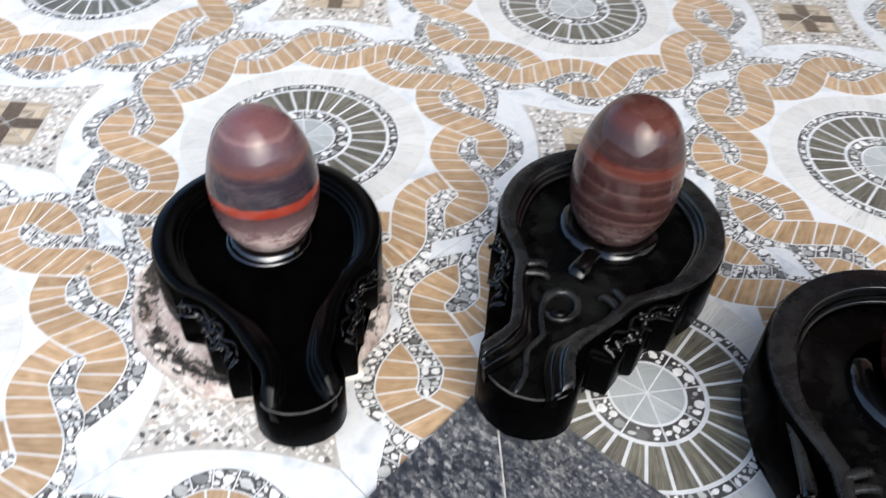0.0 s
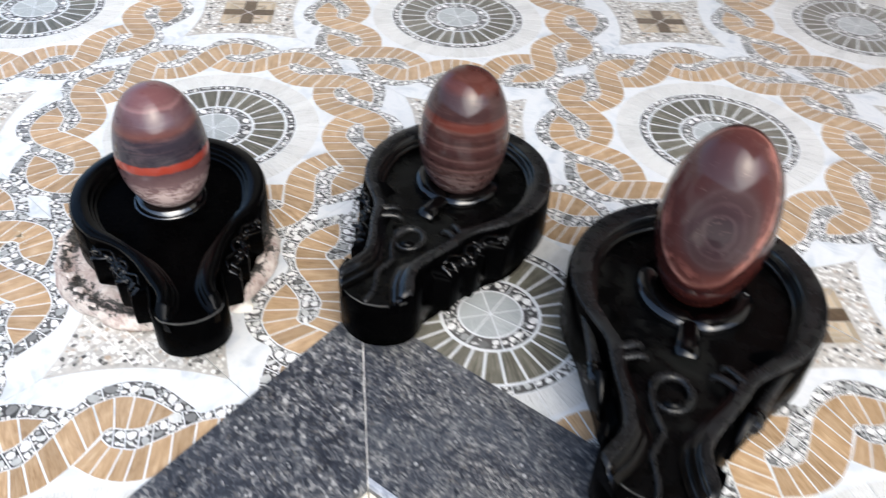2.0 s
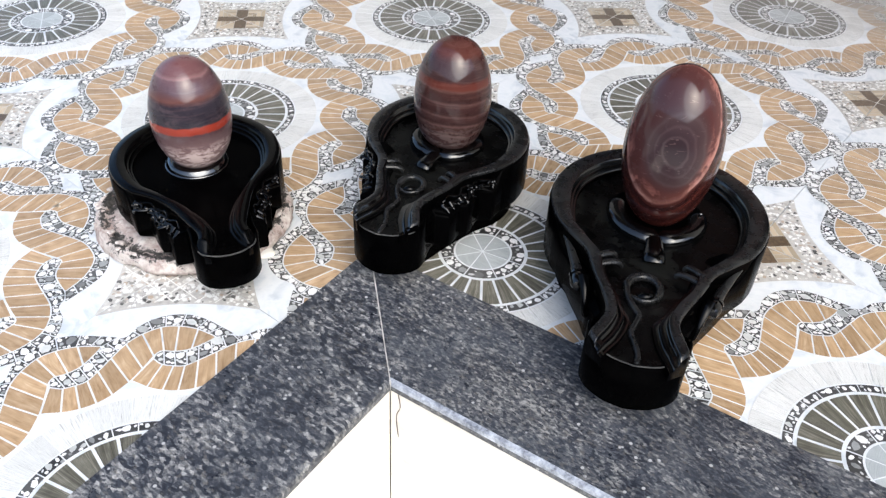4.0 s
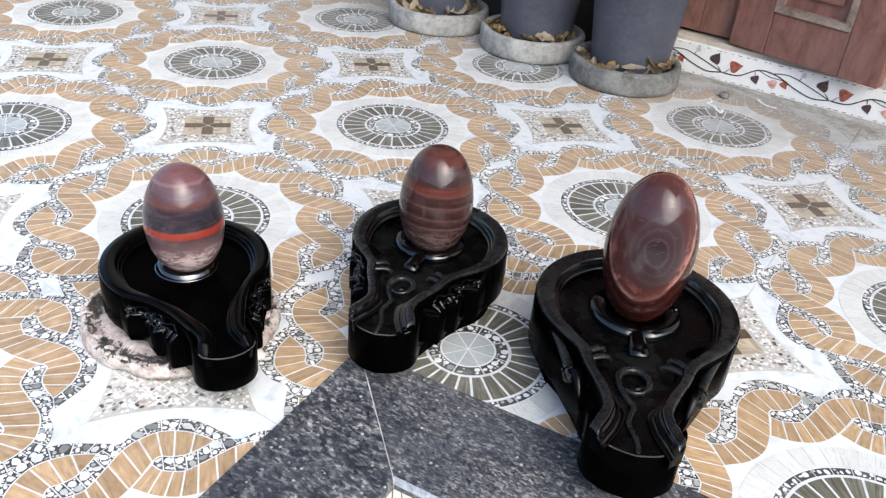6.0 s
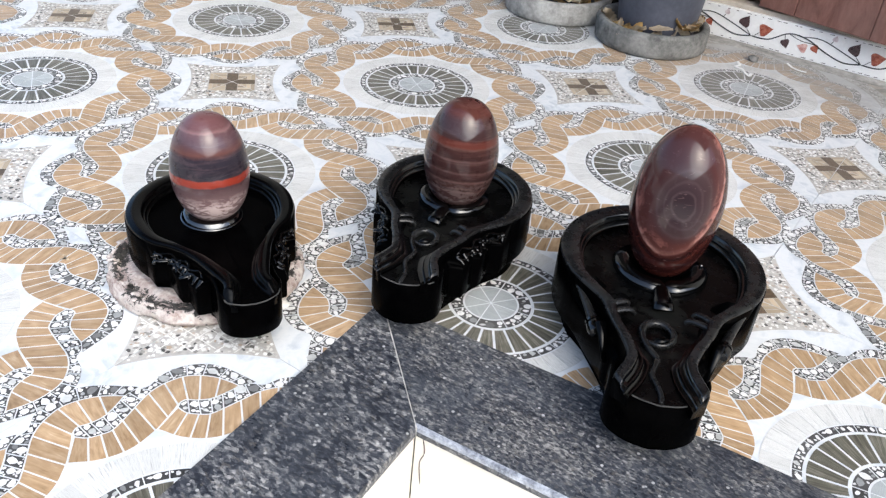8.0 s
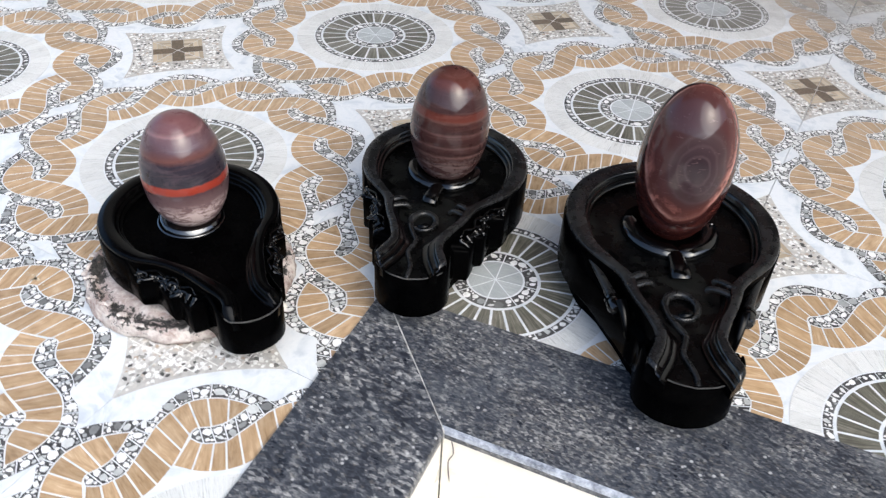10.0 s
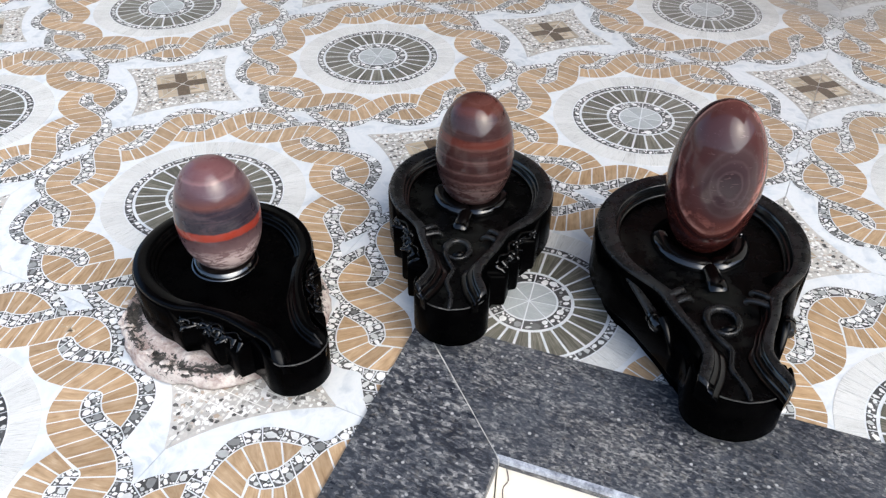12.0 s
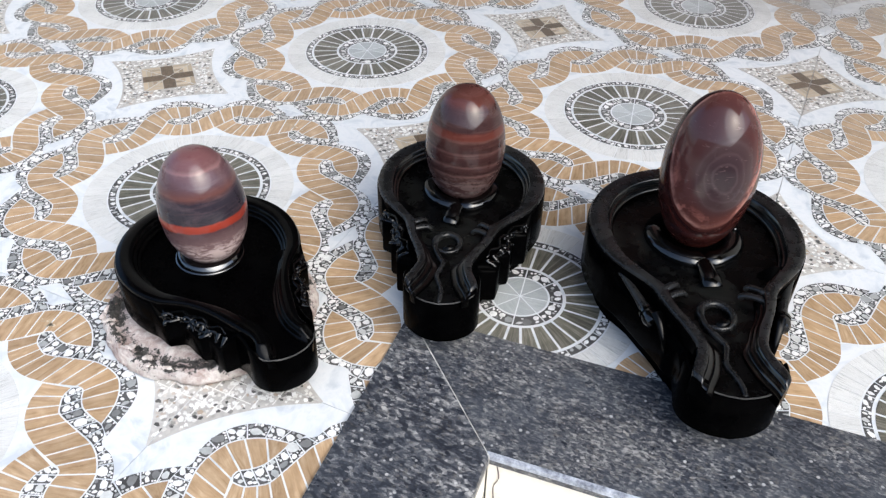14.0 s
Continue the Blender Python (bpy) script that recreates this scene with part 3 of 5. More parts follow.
solid("wall_south", b, CEMENT_DARK, "unseen plain cement wall added facing the porch to shape reflections", "wall", kind="structure")
b = box(3.2, -3.399, -0.5, 3.4, WALL_Y + 0.2, 1.25)
solid("wall_east", b, CEMENT_DARK, "unseen plain cement side wall added to shape reflections", "wall", kind="structure")
# yard below the steps, out to the horizon
b = box(-400, -400, -0.7, 400, 400, -0.5)
solid("ground", b, CEMENT, "bare ground of the yard round the house", "ground", kind="structure")
b = prism([(-3.252, -3.252), at2(o.x + 0.02, o.y - far_v), at2(o.x + 0.02, o.y - 0.02), at2(o.x + far_u, o.y - 0.02), (2.252, WALL_Y), (-3.252, WALL_Y)], -0.30, -0.0125)
FLOOR = solid("floor", b, GROUT, "porch floor of pale printed mosaic tiles with wheel and chain motifs", "floor", kind="structure")


# filler added where the dusty tiles would run on to the skirting
b = box(-3.25, P * 2.5 + 0.0008, -0.012, 2.25, WALL_Y - 0.0006, -0.0012)
m = Nodes("dusty_filler", 0.8, 0.2)
m.colour(m.ramp(m.noise(m.coord("Object"), 30.0, 6.0, 0.7), (0.35, (0.20, 0.195, 0.18)), (0.6, (0.42, 0.40, 0.37)), (0.75, (0.55, 0.54, 0.51))))
solid("trim_dusty_joint", b, m.mat, "dusty grey filler strip between the last tiles and the skirting", "mortar", kind="structure")


# printed vine on the skirting
def flat_shape(pts, y, bm, th=0.0008):
    """A thin printed shape on the skirting's face; points are x, z."""
    f = [bm.verts.new((x, y - th, z)) for x, z in pts]
    k = [bm.verts.new((x, y, z)) for x, z in pts]
    bm.faces.new(f)
    n = len(pts)
    for i in range(n):
        bm.faces.new((f[i], f[(i + 1) % n], k[(i + 1) % n], k[i]))
    return bm


def leaf_shape(x, z, size, turn, bm, y):
    """A heart-shaped leaf with a drawn-out tip."""
    side = [(-0.55 + 0.10 * math.sin(t * 9) * (t < 0.3) - 0.16 * math.sin(math.pi * min(1.0, t * 4)) + 1.75 * t, 0.86 * math.sin(math.pi * t ** 0.55) ** 0.9 * (1 - 0.2 * t)) for t in (k / 12 for k in range(1, 12))]
    pts = []
    for px, pz in [(-0.5, 0.0)] + side + [(1.28, 0.0)] + [(a, -b) for a, b in side[::-1]]:
        px, pz = px * size, pz * size
        c, s2 = math.cos(turn), math.sin(turn)
        pts.append((x + px * c - pz * s2, z + px * s2 + pz * c))
    return flat_shape(pts, y, bm)


VP = 0.256
face = WALL_Y - 0.0002
for rep in range(-1, 8):
    x0 = -0.096 + rep * VP
    vine = bmesh.new()
    pts = smooth_line([(x0 + u * VP, face, z) for u, z in ((0, 0.020), (0.16, 0.022), (0.33, 0.047), (0.5, 0.045), (0.68, 0.026), (0.85, 0.014), (1.0, 0.020))], 6)
    tube(pts, 0.0015, 1.0, 6, vine, up=Vector((0, 1, 0)))
    pts = smooth_line([(x0 + u * VP, face, z) for u, z in ((0.33, 0.047), (0.45, 0.038), (0.56, 0.037), (0.62, 0.030))], 5)
    tube(pts, 0.0009, 1.0, 6, vine, up=Vector((0, 1, 0)))
    pts = smooth_line([(x0 + u * VP, face, z) for u, z in ((0.45, 0.047), (0.62, 0.052), (0.85, 0.034), (1.0, 0.020))], 5)
    tube(pts, 0.0012, 1.0, 6, vine, up=Vector((0, 1, 0)))
    for u, z, u2, z2 in ((0.0, 0.02, -0.06, 0.034), (0.02, 0.02, 0.07, 0.033), (0.30, 0.044, 0.31, 0.032), (0.70, 0.046, 0.72, 0.056)):
        tube(smooth_line([(x0 + u * VP, face, z), (x0 + u2 * VP, face, z2)], 3), 0.0009, 1.0, 6, vine, up=Vector((0, 1, 0)))
    v_ob = part("vine", vine, INK, skirt, "black printed vine stem")
    for u, z, size, turn, mt in ((-0.09, 0.046, 0.0165, 1.15, INK_DARK), (0.10, 0.040, 0.018, 0.35, INK_RED), (0.315, 0.026, 0.0125, -1.1, INK_DARK), (0.58, 0.030, 0.011, -0.9, INK_RED), (0.49, 0.0235, 0.0135, 3.0, INK_PINK), (0.73, 0.060, 0.008, 1.4, INK_PALE)):
        part("leaf", leaf_shape(x0 + u * VP, z, size, turn, bmesh.new(), face), mt, skirt)
for z0, ink in ((0.0685, INK_DARK), (0.0012, INK_DARK)):
    dash = bmesh.new()
    x = -0.35
    rd = random.Random(5)
    while x < 0.95:
        w = rd.uniform(0.003, 0.012)
        flat_shape([(x, z0), (x + w, z0), (x + w, z0 + rd.uniform(0.0006, 0.0020)), (x, z0 + rd.uniform(0.0006, 0.0016))], face, dash)
        x += w + rd.uniform(0.004, 0.022)
    tagged(part("edge_dashes", dash, ink, skirt, "broken dark printed edge line"), kind="stuff")

# ---- doors ----
def door_leaf(name, w, m, label):
    ob = thing(name, label, "door", m, kind="structure")
    th, rail, h = 0.035, 0.10, 2.02
    for x0, x1 in ((0, 0.09), (w - 0.09, w)):
        part("stile", box(x0, -th, 0, x1, 0, h, 0.003), WOOD, ob)
    for z0, z1 in ((0, rail), (0.62, 0.72), (1.28, 1.38), (h - rail, h)):
        part("rail", box(0.0905, -th + 0.001, z0, w - 0.0905, -0.001, z1, 0.003), WOOD, ob)
    for z0, z1 in ((rail, 0.62), (0.72, 1.28), (1.38, h - rail)):
        p = part("panel", box(0.0905, -th + 0.014, z0 + 0.0005, w - 0.0905, -0.010, z1 - 0.0005), WOOD, ob)
        b = box(0.125, -th + 0.006, z0 + 0.045, w - 0.125, -th + 0.0135, z1 - 0.045, 0.006)
        part("raised_field", b, WOOD, p)
        mould = bmesh.new()
        for bx in ((0.0908, z0 + 0.0008, w - 0.0908, z0 + 0.016), (0.0908, z1 - 0.016, w - 0.0908, z1 - 0.0008), (0.0908, z0 + 0.0165, 0.106, z1 - 0.0165), (w - 0.106, z0 + 0.0165, w - 0.0908, z1 - 0.0165)):
            box(bx[0], -th - 0.004, bx[1], bx[2], -th + 0.0138, bx[3], 0.0, mould)
        part("moulding", mould, WOOD_EDGE, p, "worn pale moulding round the panel")
    return ob


leaf_turn = math.degrees(math.atan2(-0.075, 0.352))
door_leaf("door_1", 0.36, pose(-0.094, WALL_Y + 0.045, 0.089, 0, 0, leaf_turn), "reddish brown panelled wooden door leaf standing ajar")
# this post takes the same shade-dark colour as the wall beside it
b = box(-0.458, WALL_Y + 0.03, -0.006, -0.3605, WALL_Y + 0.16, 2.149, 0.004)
solid("door_jamb", b, SHADE_DARK, "wooden door post behind the pots, shade put into its dark colour", "door frame", kind="structure")
door_leaf("door_2", 0.255, pose(-0.352, WALL_Y + 0.075, 0.092, 0, 0, 0), "reddish brown panelled wooden door leaf, shut")
b = box(0.66, WALL_Y + 0.03, 0.0846, 0.7185, WALL_Y + 0.12, 2.149, 0.004)
solid("door_jamb_b", b, WOOD, "reddish brown wooden door post", "door frame", kind="structure")


# ---- carved basins and the stones in them ----
# plans in bowl radii: (across, down the spout), one half each
PLEATED = ((0.87, 0.49), (0.845, 0.62), (0.83, 0.70), (0.69, 0.765), (0.676, 0.82), (0.676, 0.96), (0.66, 1.09), (0.578, 1.125), (0.572, 1.22), (0.545, 1.38))
SLOPED = ((0.865, 0.50), (0.775, 0.63), (0.70, 0.76), (0.64, 0.89), (0.575, 1.02), (0.50, 1.16), (0.455, 1.26), (0.44, 1.31))
WIDE_SPOUT = ((0.385, 1.40), (0.372, 1.47), (0.382, 1.60), (0.402, 1.75), (0.388, 1.86), (0.325, 1.965), (0.20, 2.06), (0.10, 2.095))
SLIM_SPOUT = ((0.36, 1.39), (0.345, 1.46), (0.342, 1.58), (0.348, 1.68), (0.330, 1.76), (0.265, 1.86), (0.155, 1.925), (0.08, 1.945))
# the raised band round the bowl and down both sides of the channel: inner edge, outer edge
WINDING = (
    (0.318, 1.965, 0.388, 1.868), (0.288, 1.88, 0.372, 1.8), (0.240, 1.77, 0.348, 1.735), (0.204, 1.64, 0.312, 1.64), (0.198, 1.52, 0.304, 1.53),
    (0.258, 1.33, 0.368, 1.34), (0.338, 1.17, 0.436, 1.19), (0.382, 1.04, 0.490, 1.05), (0.398, 0.95, 0.522, 0.95), (0.408, 0.895, 0.545, 0.895),
    (0.432, 0.845, 0.580, 0.84), (0.480, 0.79, 0.622, 0.79), (0.542, 0.715, 0.692, 0.715), (0.606, 0.625, 0.768, 0.632))
PLAIN = (
    (0.24, 1.885, 0.322, 1.775), (0.205, 1.83, 0.325, 1.74), (0.168, 1.73, 0.29, 1.69), (0.142, 1.56, 0.278, 1.575), (0.165, 1.4, 0.32, 1.42),
    (0.215, 1.24, 0.378, 1.25), (0.305, 1.035, 0.445, 1.06), (0.405, 0.88, 0.528, 0.89), (0.5, 0.745, 0.625, 0.755), (0.59, 0.615, 0.745, 0.642))


def both_sides(half, nose):
    """A closed plan from the back of the bowl down one side, over the nose and up the other."""
    return [Vector(p) for p in half] + [Vector((0, nose))] + [Vector((-p[0], p[1])) for p in half[::-1]]


def crisp(points, r=0.012):
    """The corners of a closed plan broken by a narrow chamfer."""
    out = []
    n = len(points)
    for i, p in enumerate(points):
        for q in (points[i - 1], points[(i + 1) % n]):
            d = q - p
            out.append(p + d * min(0.30, r / max(1e-6, d.length)))
    return out


def inward(line, d):
    n = len(line)
    out = []
    for i, p in enumerate(line):
        t = (line[(i + 1) % n] - line[i - 1]).normalized()
        out.append(p + Vector((-t.y, t.x)) * d)
    return out


def basin(name, place, R, H, low, slim, ornate, knob, egg_r, dips, nose, label):
    """A black stone basin on a set-back foot: body, raised band, collar under the stone, carving; the ornate kind has a coiled snake.
    low: height of the body's lower edge; dips: depth of the bowl and of the channel's mouth below the band; nose: reach of the spout."""
    ob = thing(name, label, "stone basin", place, group="carved basins")
    P3 = lambda u, v, z: Vector((u * R, -v * R, z))
    floor_z, mouth_z = H - dips[0], H - dips[1]
    rows = WINDING if ornate else PLAIN
    bed = lambda v: floor_z + (mouth_z - floor_z) * sm(0.75, 1.45, v)
    tip = rows[0][3]
    drop = lambda v: sm(tip - 0.04, tip + 0.075, v)  # how far the cheek has come down to the mouth

    # --- body ---
    ring = [(math.sin(radians(a)), -math.cos(radians(a))) for a in range(6, 119, 8)]
    k = (nose - 1.4) / ((2.115 if not slim else 1.955) - 1.4)
    spout = [(u, 1.4 + (v - 1.4) * k) for u, v in (tuple(p)[:2] for p in smooth_line([(u, v, 0) for u, v in (SLIM_SPOUT if slim else WIDE_SPOUT)], 3))]
    flank = SLOPED if knob else PLEATED
    squeeze = 0.93 if slim else 1.0
    half = ring + [(u * (1 + (squeeze - 1) * sm(0.6, 1.2, v)), v) for u, v in flank] + spout
    plan = crisp(both_sides(half, nose))
    n = len(plan)

    cheek = 1.70 if ornate else 1.42  # where the spout's full cheek begins

    def lip(p):
        """Upper edge of the wall: under the band round the bowl, a lower shoulder by the neck, the full cheek of the spout, the mouth."""
        shoulder = sm(0.47, 0.66, p.y) * (1 - sm(cheek - 0.06, cheek, p.y))
        z = H - 0.0035 - (0.020 if not knob else 0.024) * shoulder
        return z if p.y < cheek else H - 0.0035 + (mouth_z - H + 0.0035) * drop(p.y)

    lips = [lip(p) for p in plan]
    loops = []
    for d, f, z in ((0.05, 0.0, 0.004), (0.012, 0.0, 0.0), (0.0, 0.0, 0.0030), (0.0, 0.5, 0.0), (0.0, 1.0, -0.0030), (0.010, 1.0, -0.0006), (0.024, 1.0, 0.0)):
        loops.append([P3(q.x, q.y, low + (lips[i] - low) * f + z) for i, q in enumerate(inward(plan, d))])
    spine = [Vector((0, min(max(p.y * 0.9, 0.0), nose - 0.2))) for p in plan]
    for t, up in ((0.10, 0.0030), (0.20, 0.0055), (0.30, 0.0065)):
        loops.append([P3(*p.lerp(c, t), min(lips[i] + up, H - 0.006) if 0.5 < p.y < cheek - 0.01 else min(lips[i], mouth_z) - 0.006) for i, (p, c) in enumerate(zip(plan, spine))])
    loops.append([P3(*p.lerp(c, 0.5), min(floor_z, mouth_z) - 0.006) for p, c in zip(plan, spine)])
    body = part("body", loft(loops), BLACK, ob, smooth=True)
    foot = [Vector((0.86 * u, 0.86 * v)) for u, v in ring] + [Vector((0.60, 0.62)), Vector((0.42, 1.0)), Vector((0.26, 1.42))]
    foot = foot + [Vector((-p.x, p.y)) for p in foot[::-1]]
    part("foot", loft([[P3(p.x, p.y, z) for p in foot] for z in (0.0, low + 0.006)]), BLACK, body, "plain set-back foot")

    # --- bed of the bowl and the channel ---
    def edges(step):
        """The band's inner and outer edge from the mouth to the back of the bowl."""
        i0 = math.atan2(rows[-1][0], rows[-1][1])
        o0 = math.atan2(rows[-1][2], rows[-1][3])
        ri = math.hypot(rows[-1][0], rows[-1][1])
        pts = [(r[0], r[1], 0) for r in rows], [(r[2], r[3], 0) for r in rows]
        a, b = smooth_line(pts[0], step), smooth_line(pts[1], step)
        for j in range(1, 25):
            f = j / 25
            ai, ao = i0 + (math.pi - i0) * f, o0 + (math.pi - o0) * f
            rr = ri + (0.80 - ri) * sm(0, 0.3, f)
            a.append(Vector((rr * math.sin(ai), rr * math.cos(ai), 0)))
            b.append(Vector((math.sin(ao), math.cos(ao), 0)))
        return a, b

    inn, out = edges(5)
    half_bed = [(p.x + (q.x - p.x) * 0.3, p.y + (q.y - p.y) * 0.3) for p, q in zip(inn, out)]
    arc = [(u * 0.99, v - 0.004) for u, v in spout if v > half_bed[0][1] + 0.02][::-1]
    shore = [Vector(p) for p in half_bed[::-1]] + [Vector(p) for p in arc[::-1]]
    shore = shore + [Vector((0, nose - 0.004))] + [Vector((-p.x, p.y)) for p in shore[::-1]]
    mid = [Vector((0, min(max(p.y, 0.0), nose - 0.12))) for p in shore]
    hollow = lambda p, c: P3(p.x, p.y, bed(p.y) + 0.0004 * c)
    bed_bm = loft([[hollow(p.lerp(c, t), 1 - t) for p, c in zip(shore, mid)] for t in (0.0, 0.15, 0.35, 0.6, 0.85, 0.98)], cap_first=False)
    part("bed", bed_bm, BED_STONE if ornate else BLACK, ob, "dulled black floor of the bowl and channel" if ornate else "", smooth=True)

    # --- the raised band, stepped on its inner side ---
    def section(p, q):
        w = Vector((p.x - q.x, p.y - q.y)).normalized()
        fall = (H - mouth_z - 0.0005) * drop(q.y if ornate else q.y + 0.06 * sm(1.55, 1.75, q.y))
        run = 1 + (1.1 if ornate else 0.1) * sm(1.42, 1.62, p.y)  # the steps open out beside the mouth
        top = H - fall
        base = min(bed(p.y), bed(q.y)) - 0.006
        I, O = Vector((p.x, p.y)), Vector((q.x, q.y))
        s = 1.0 / R
        s1, s2 = (top - bed(p.y)) * 0.42, (top - bed(p.y)) * 0.74
        e = R * 0.012
        cut = ((O + w * e * s, base - 0.010), (O + w * e * s, top - 0.0036), (O + w * (e + 0.0007) * s, top - 0.0011), (O + w * (e + 0.0020) * s, top - 0.0001), (O.lerp(I, 0.5), top + 0.0002), (I - w * 0.0014 * s, top - 0.0001), (I - w * 0.0003 * s, top - 0.0009),
               (I + w * 0.0004 * s, top - s1 * 0.85), (I + w * 0.0010 * s, top - s1), (I + w * 0.0030 * run * s, top - s1 - 0.0004), (I + w * (0.0030 * run + 0.0010) * s, top - s2 * 0.94), (I + w * (0.0030 * run + 0.0016) * s, top - s2), (I + w * (0.0030 * run + 0.0034 * run) * s, top - s2 - 0.0004), (I + w * (0.0064 * run + 0.0016) * s, base))
        return [P3(c.x, c.y, z) for c, z in cut]

    inn, out = edges(14)
    secs = [section(p, q) for p, q in zip(inn, out)]
    flip = lambda sec: [Vector((-c.x, c.y, c.z)) for c in sec]
    band = loft(secs + [flip(sc) for sc in secs[::-1]])
    band.faces.ensure_lookup_table()
    for j in range(len(band.faces) - 2):
        band.faces[j].material_index = 1 if 5 <= j % 14 <= 11 else 2 if j % 14 in (0, 12, 13) else 0
    for f in band.faces[-2:]:
        f.material_index = 2
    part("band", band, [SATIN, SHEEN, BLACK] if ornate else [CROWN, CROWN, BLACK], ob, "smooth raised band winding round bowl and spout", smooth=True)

    # --- worn pale edge along the mouth ---
    if ornate:
        lipline = [P3(p.x * 0.985, p.y - 0.004, mouth_z + 0.0002) for p in plan if p.y > rows[0][1] - 0.045]
    else:
        lipline = [P3(p.x * 0.985, p.y - 0.004, lip(p) + 0.0007) for p in plan if p.y > rows[0][3] + 0.02]
    lipline.sort(key=lambda p: p.x)
    part("worn_edge", tube(lipline, 0.0008, 1.0, 6), WORN, body, "worn grey edge of the spout's mouth", smooth=True)

    # --- collar that holds the stone ---
    r0 = egg_r * 0.75
    if ornate:
        prof = [(r0 * 0.4, -0.004), (R * 0.455, -0.004), (R * 0.45, 0.0014), (r0 + 0.0035, 0.0074), (r0 + 0.0010, 0.0082), (r0 - 0.003, 0.0064), (r0 - 0.009, 0.004), (r0 * 0.4, 0.003)]
    else:
        prof = [(r0 * 0.4, -0.004), (R * 0.378, -0.004), (R * 0.378, 0.0010), (R * 0.372, 0.0020), (R * 0.358, 0.0024), (r0 + 0.0022, 0.0072), (r0 + 0.0006, 0.0082), (r0 - 0.003, 0.0080), (r0 - 0.009, 0.007), (r0 * 0.4, 0.005)]
    part("collar", lathe([(r, floor_z + z) for r, z in prof], 64), BLACK if ornate else GLOSS, ob, "raised round collar of polished black stone", smooth=True)

    # --- carving on the shoulders ---
    rim_at = lambda v: next((q.x for q, q2 in zip(out, out[1:]) if q.y >= v >= q2.y), 0.5)
    wall_at = lambda v: max((p.x for p in plan if abs(p.y - v) < 0.05), default=0.5)

    def shelf(v, f, up=0.0, sgn=1):
        """A place on the shoulder: f 0 by the band, 1 at the wall's edge, past 1 down the wall's face."""
        a, b = rim_at(v), max(rim_at(v) + 0.03, wall_at(v))
        z = H - 0.009 - 0.013 * min(1.0, f) - max(0.0, f - 1) * 0.045 + up
        return P3((a + (b - a) * min(f, 1.03)) * sgn, v, z)

    for sgn in (1, -1):
        rd = random.Random(11 if sgn > 0 else 23)
        if knob:
            line = smooth_line([P3(u * sgn, v, H - z) for u, v, z in ((0.82, 0.48, 0.010), (0.74, 0.62, 0.014), (0.665, 0.78, 0.018), (0.605, 0.92, 0.021), (0.575, 1.02, 0.022))], 5)
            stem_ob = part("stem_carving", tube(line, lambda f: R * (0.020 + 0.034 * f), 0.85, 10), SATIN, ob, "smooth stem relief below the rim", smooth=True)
            e, d_ = line[-1], (line[-1] - line[-4]).normalized()
            bud = [e + d_ * (R * a) for a in (-0.016, 0.0, 0.024, 0.026, 0.046, 0.048, 0.10, 0.145, 0.160)]
            size = (0.050, 0.074, 0.074, 0.060, 0.060, 0.072, 0.076, 0.060, 0.030)
            part("bud_carving", tube(bud, lambda f: R * size[int(round(f * 8))], 0.95, 14), SHEEN, stem_ob, "ringed bud relief", smooth=True)
            low_leaf = smooth_line([P3(u * sgn, v, H - z) for u, v, z in ((0.52, 1.10, 0.012), (0.49, 1.20, 0.018), (0.46, 1.29, 0.030), (0.44, 1.34, 0.044))], 5)
            part("fold_carving", tube(low_leaf, lambda f: R * (0.05 - 0.026 * f), 0.6, 9), CROWN, ob, smooth=True)
            continue
        rel = bmesh.new()
        # two stems that wave along the shoulder
        for f0, amp, ph, r_ in ((0.25, 0.12, 0.3, 0.0022), (0.70, 0.12, 2.0, 0.0018)):
            line = [shelf(0.60 + 0.70 * j / 26, f0 + amp * math.sin(ph + j * 0.75), 0.0022, sgn) for j in range(27)]
            tube(line, lambda f: r_ * (0.55 + 0.45 * math.sin(math.pi * min(1, f + 0.1))), 0.9, 7, rel)
        # curled leaves, each a strand that rolls into a loop
        for j in range(7):
            v0 = 0.66 + 0.088 * j + rd.uniform(-0.015, 0.015)
            f0 = (0.55, 0.92, 0.65, 0.95, 0.55, 0.9, 0.7)[j]
            turn = rd.choice((1, -1))
            loop = []
            for q in range(14):
                a = turn * q * 0.42 + rd.uniform(0, 0.1)
                rr = 0.044 * (1 - q / 20)
                loop.append(shelf(v0 + rr * math.sin(a) + 0.004 * q, f0 + 3.8 * rr * (math.cos(a) - 0.5), 0.0028 + 0.0012 * math.sin(q * 0.5), sgn))
            tube(loop, lambda f: 0.0025 * (1 - 0.55 * f), 0.8, 7, rel)
        # pointed tips that hang over the pleats
        for j, v0 in enumerate((0.70, 0.80, 0.94, 1.07, 1.16, 1.27, 1.355)):
            tipline = [shelf(v0 - 0.05 + 0.05 * f, 0.45 + 0.50 * f, 0.0018, sgn) for f in (0.0, 0.25, 0.5, 0.75, 1.0)]
            tube(smooth_line([tuple(p) for p in tipline], 3), lambda f: 0.0034 * (1 - 0.72 * f), 0.6, 7, rel)
        part("leaf_carving", rel, RELIEF, ob, "curling leaf relief", smooth=True)

    if ornate:
        # the two arms of the collar meet in a short snout
        for sgn in (1, -1):
            span_a = [radians(-20 + 12 * j) for j in range(10 if sgn > 0 else 11)]
            q = [P3(0.372 * math.cos(g) * sgn, 0.372 * math.sin(g), floor_z + 0.0030) for g in span_a]
            part("drip_arm", tube(q, lambda f: R * (0.090 + 0.012 * f), 0.72, 14), SHEEN, ob, "rounded arm of the collar", smooth=True)
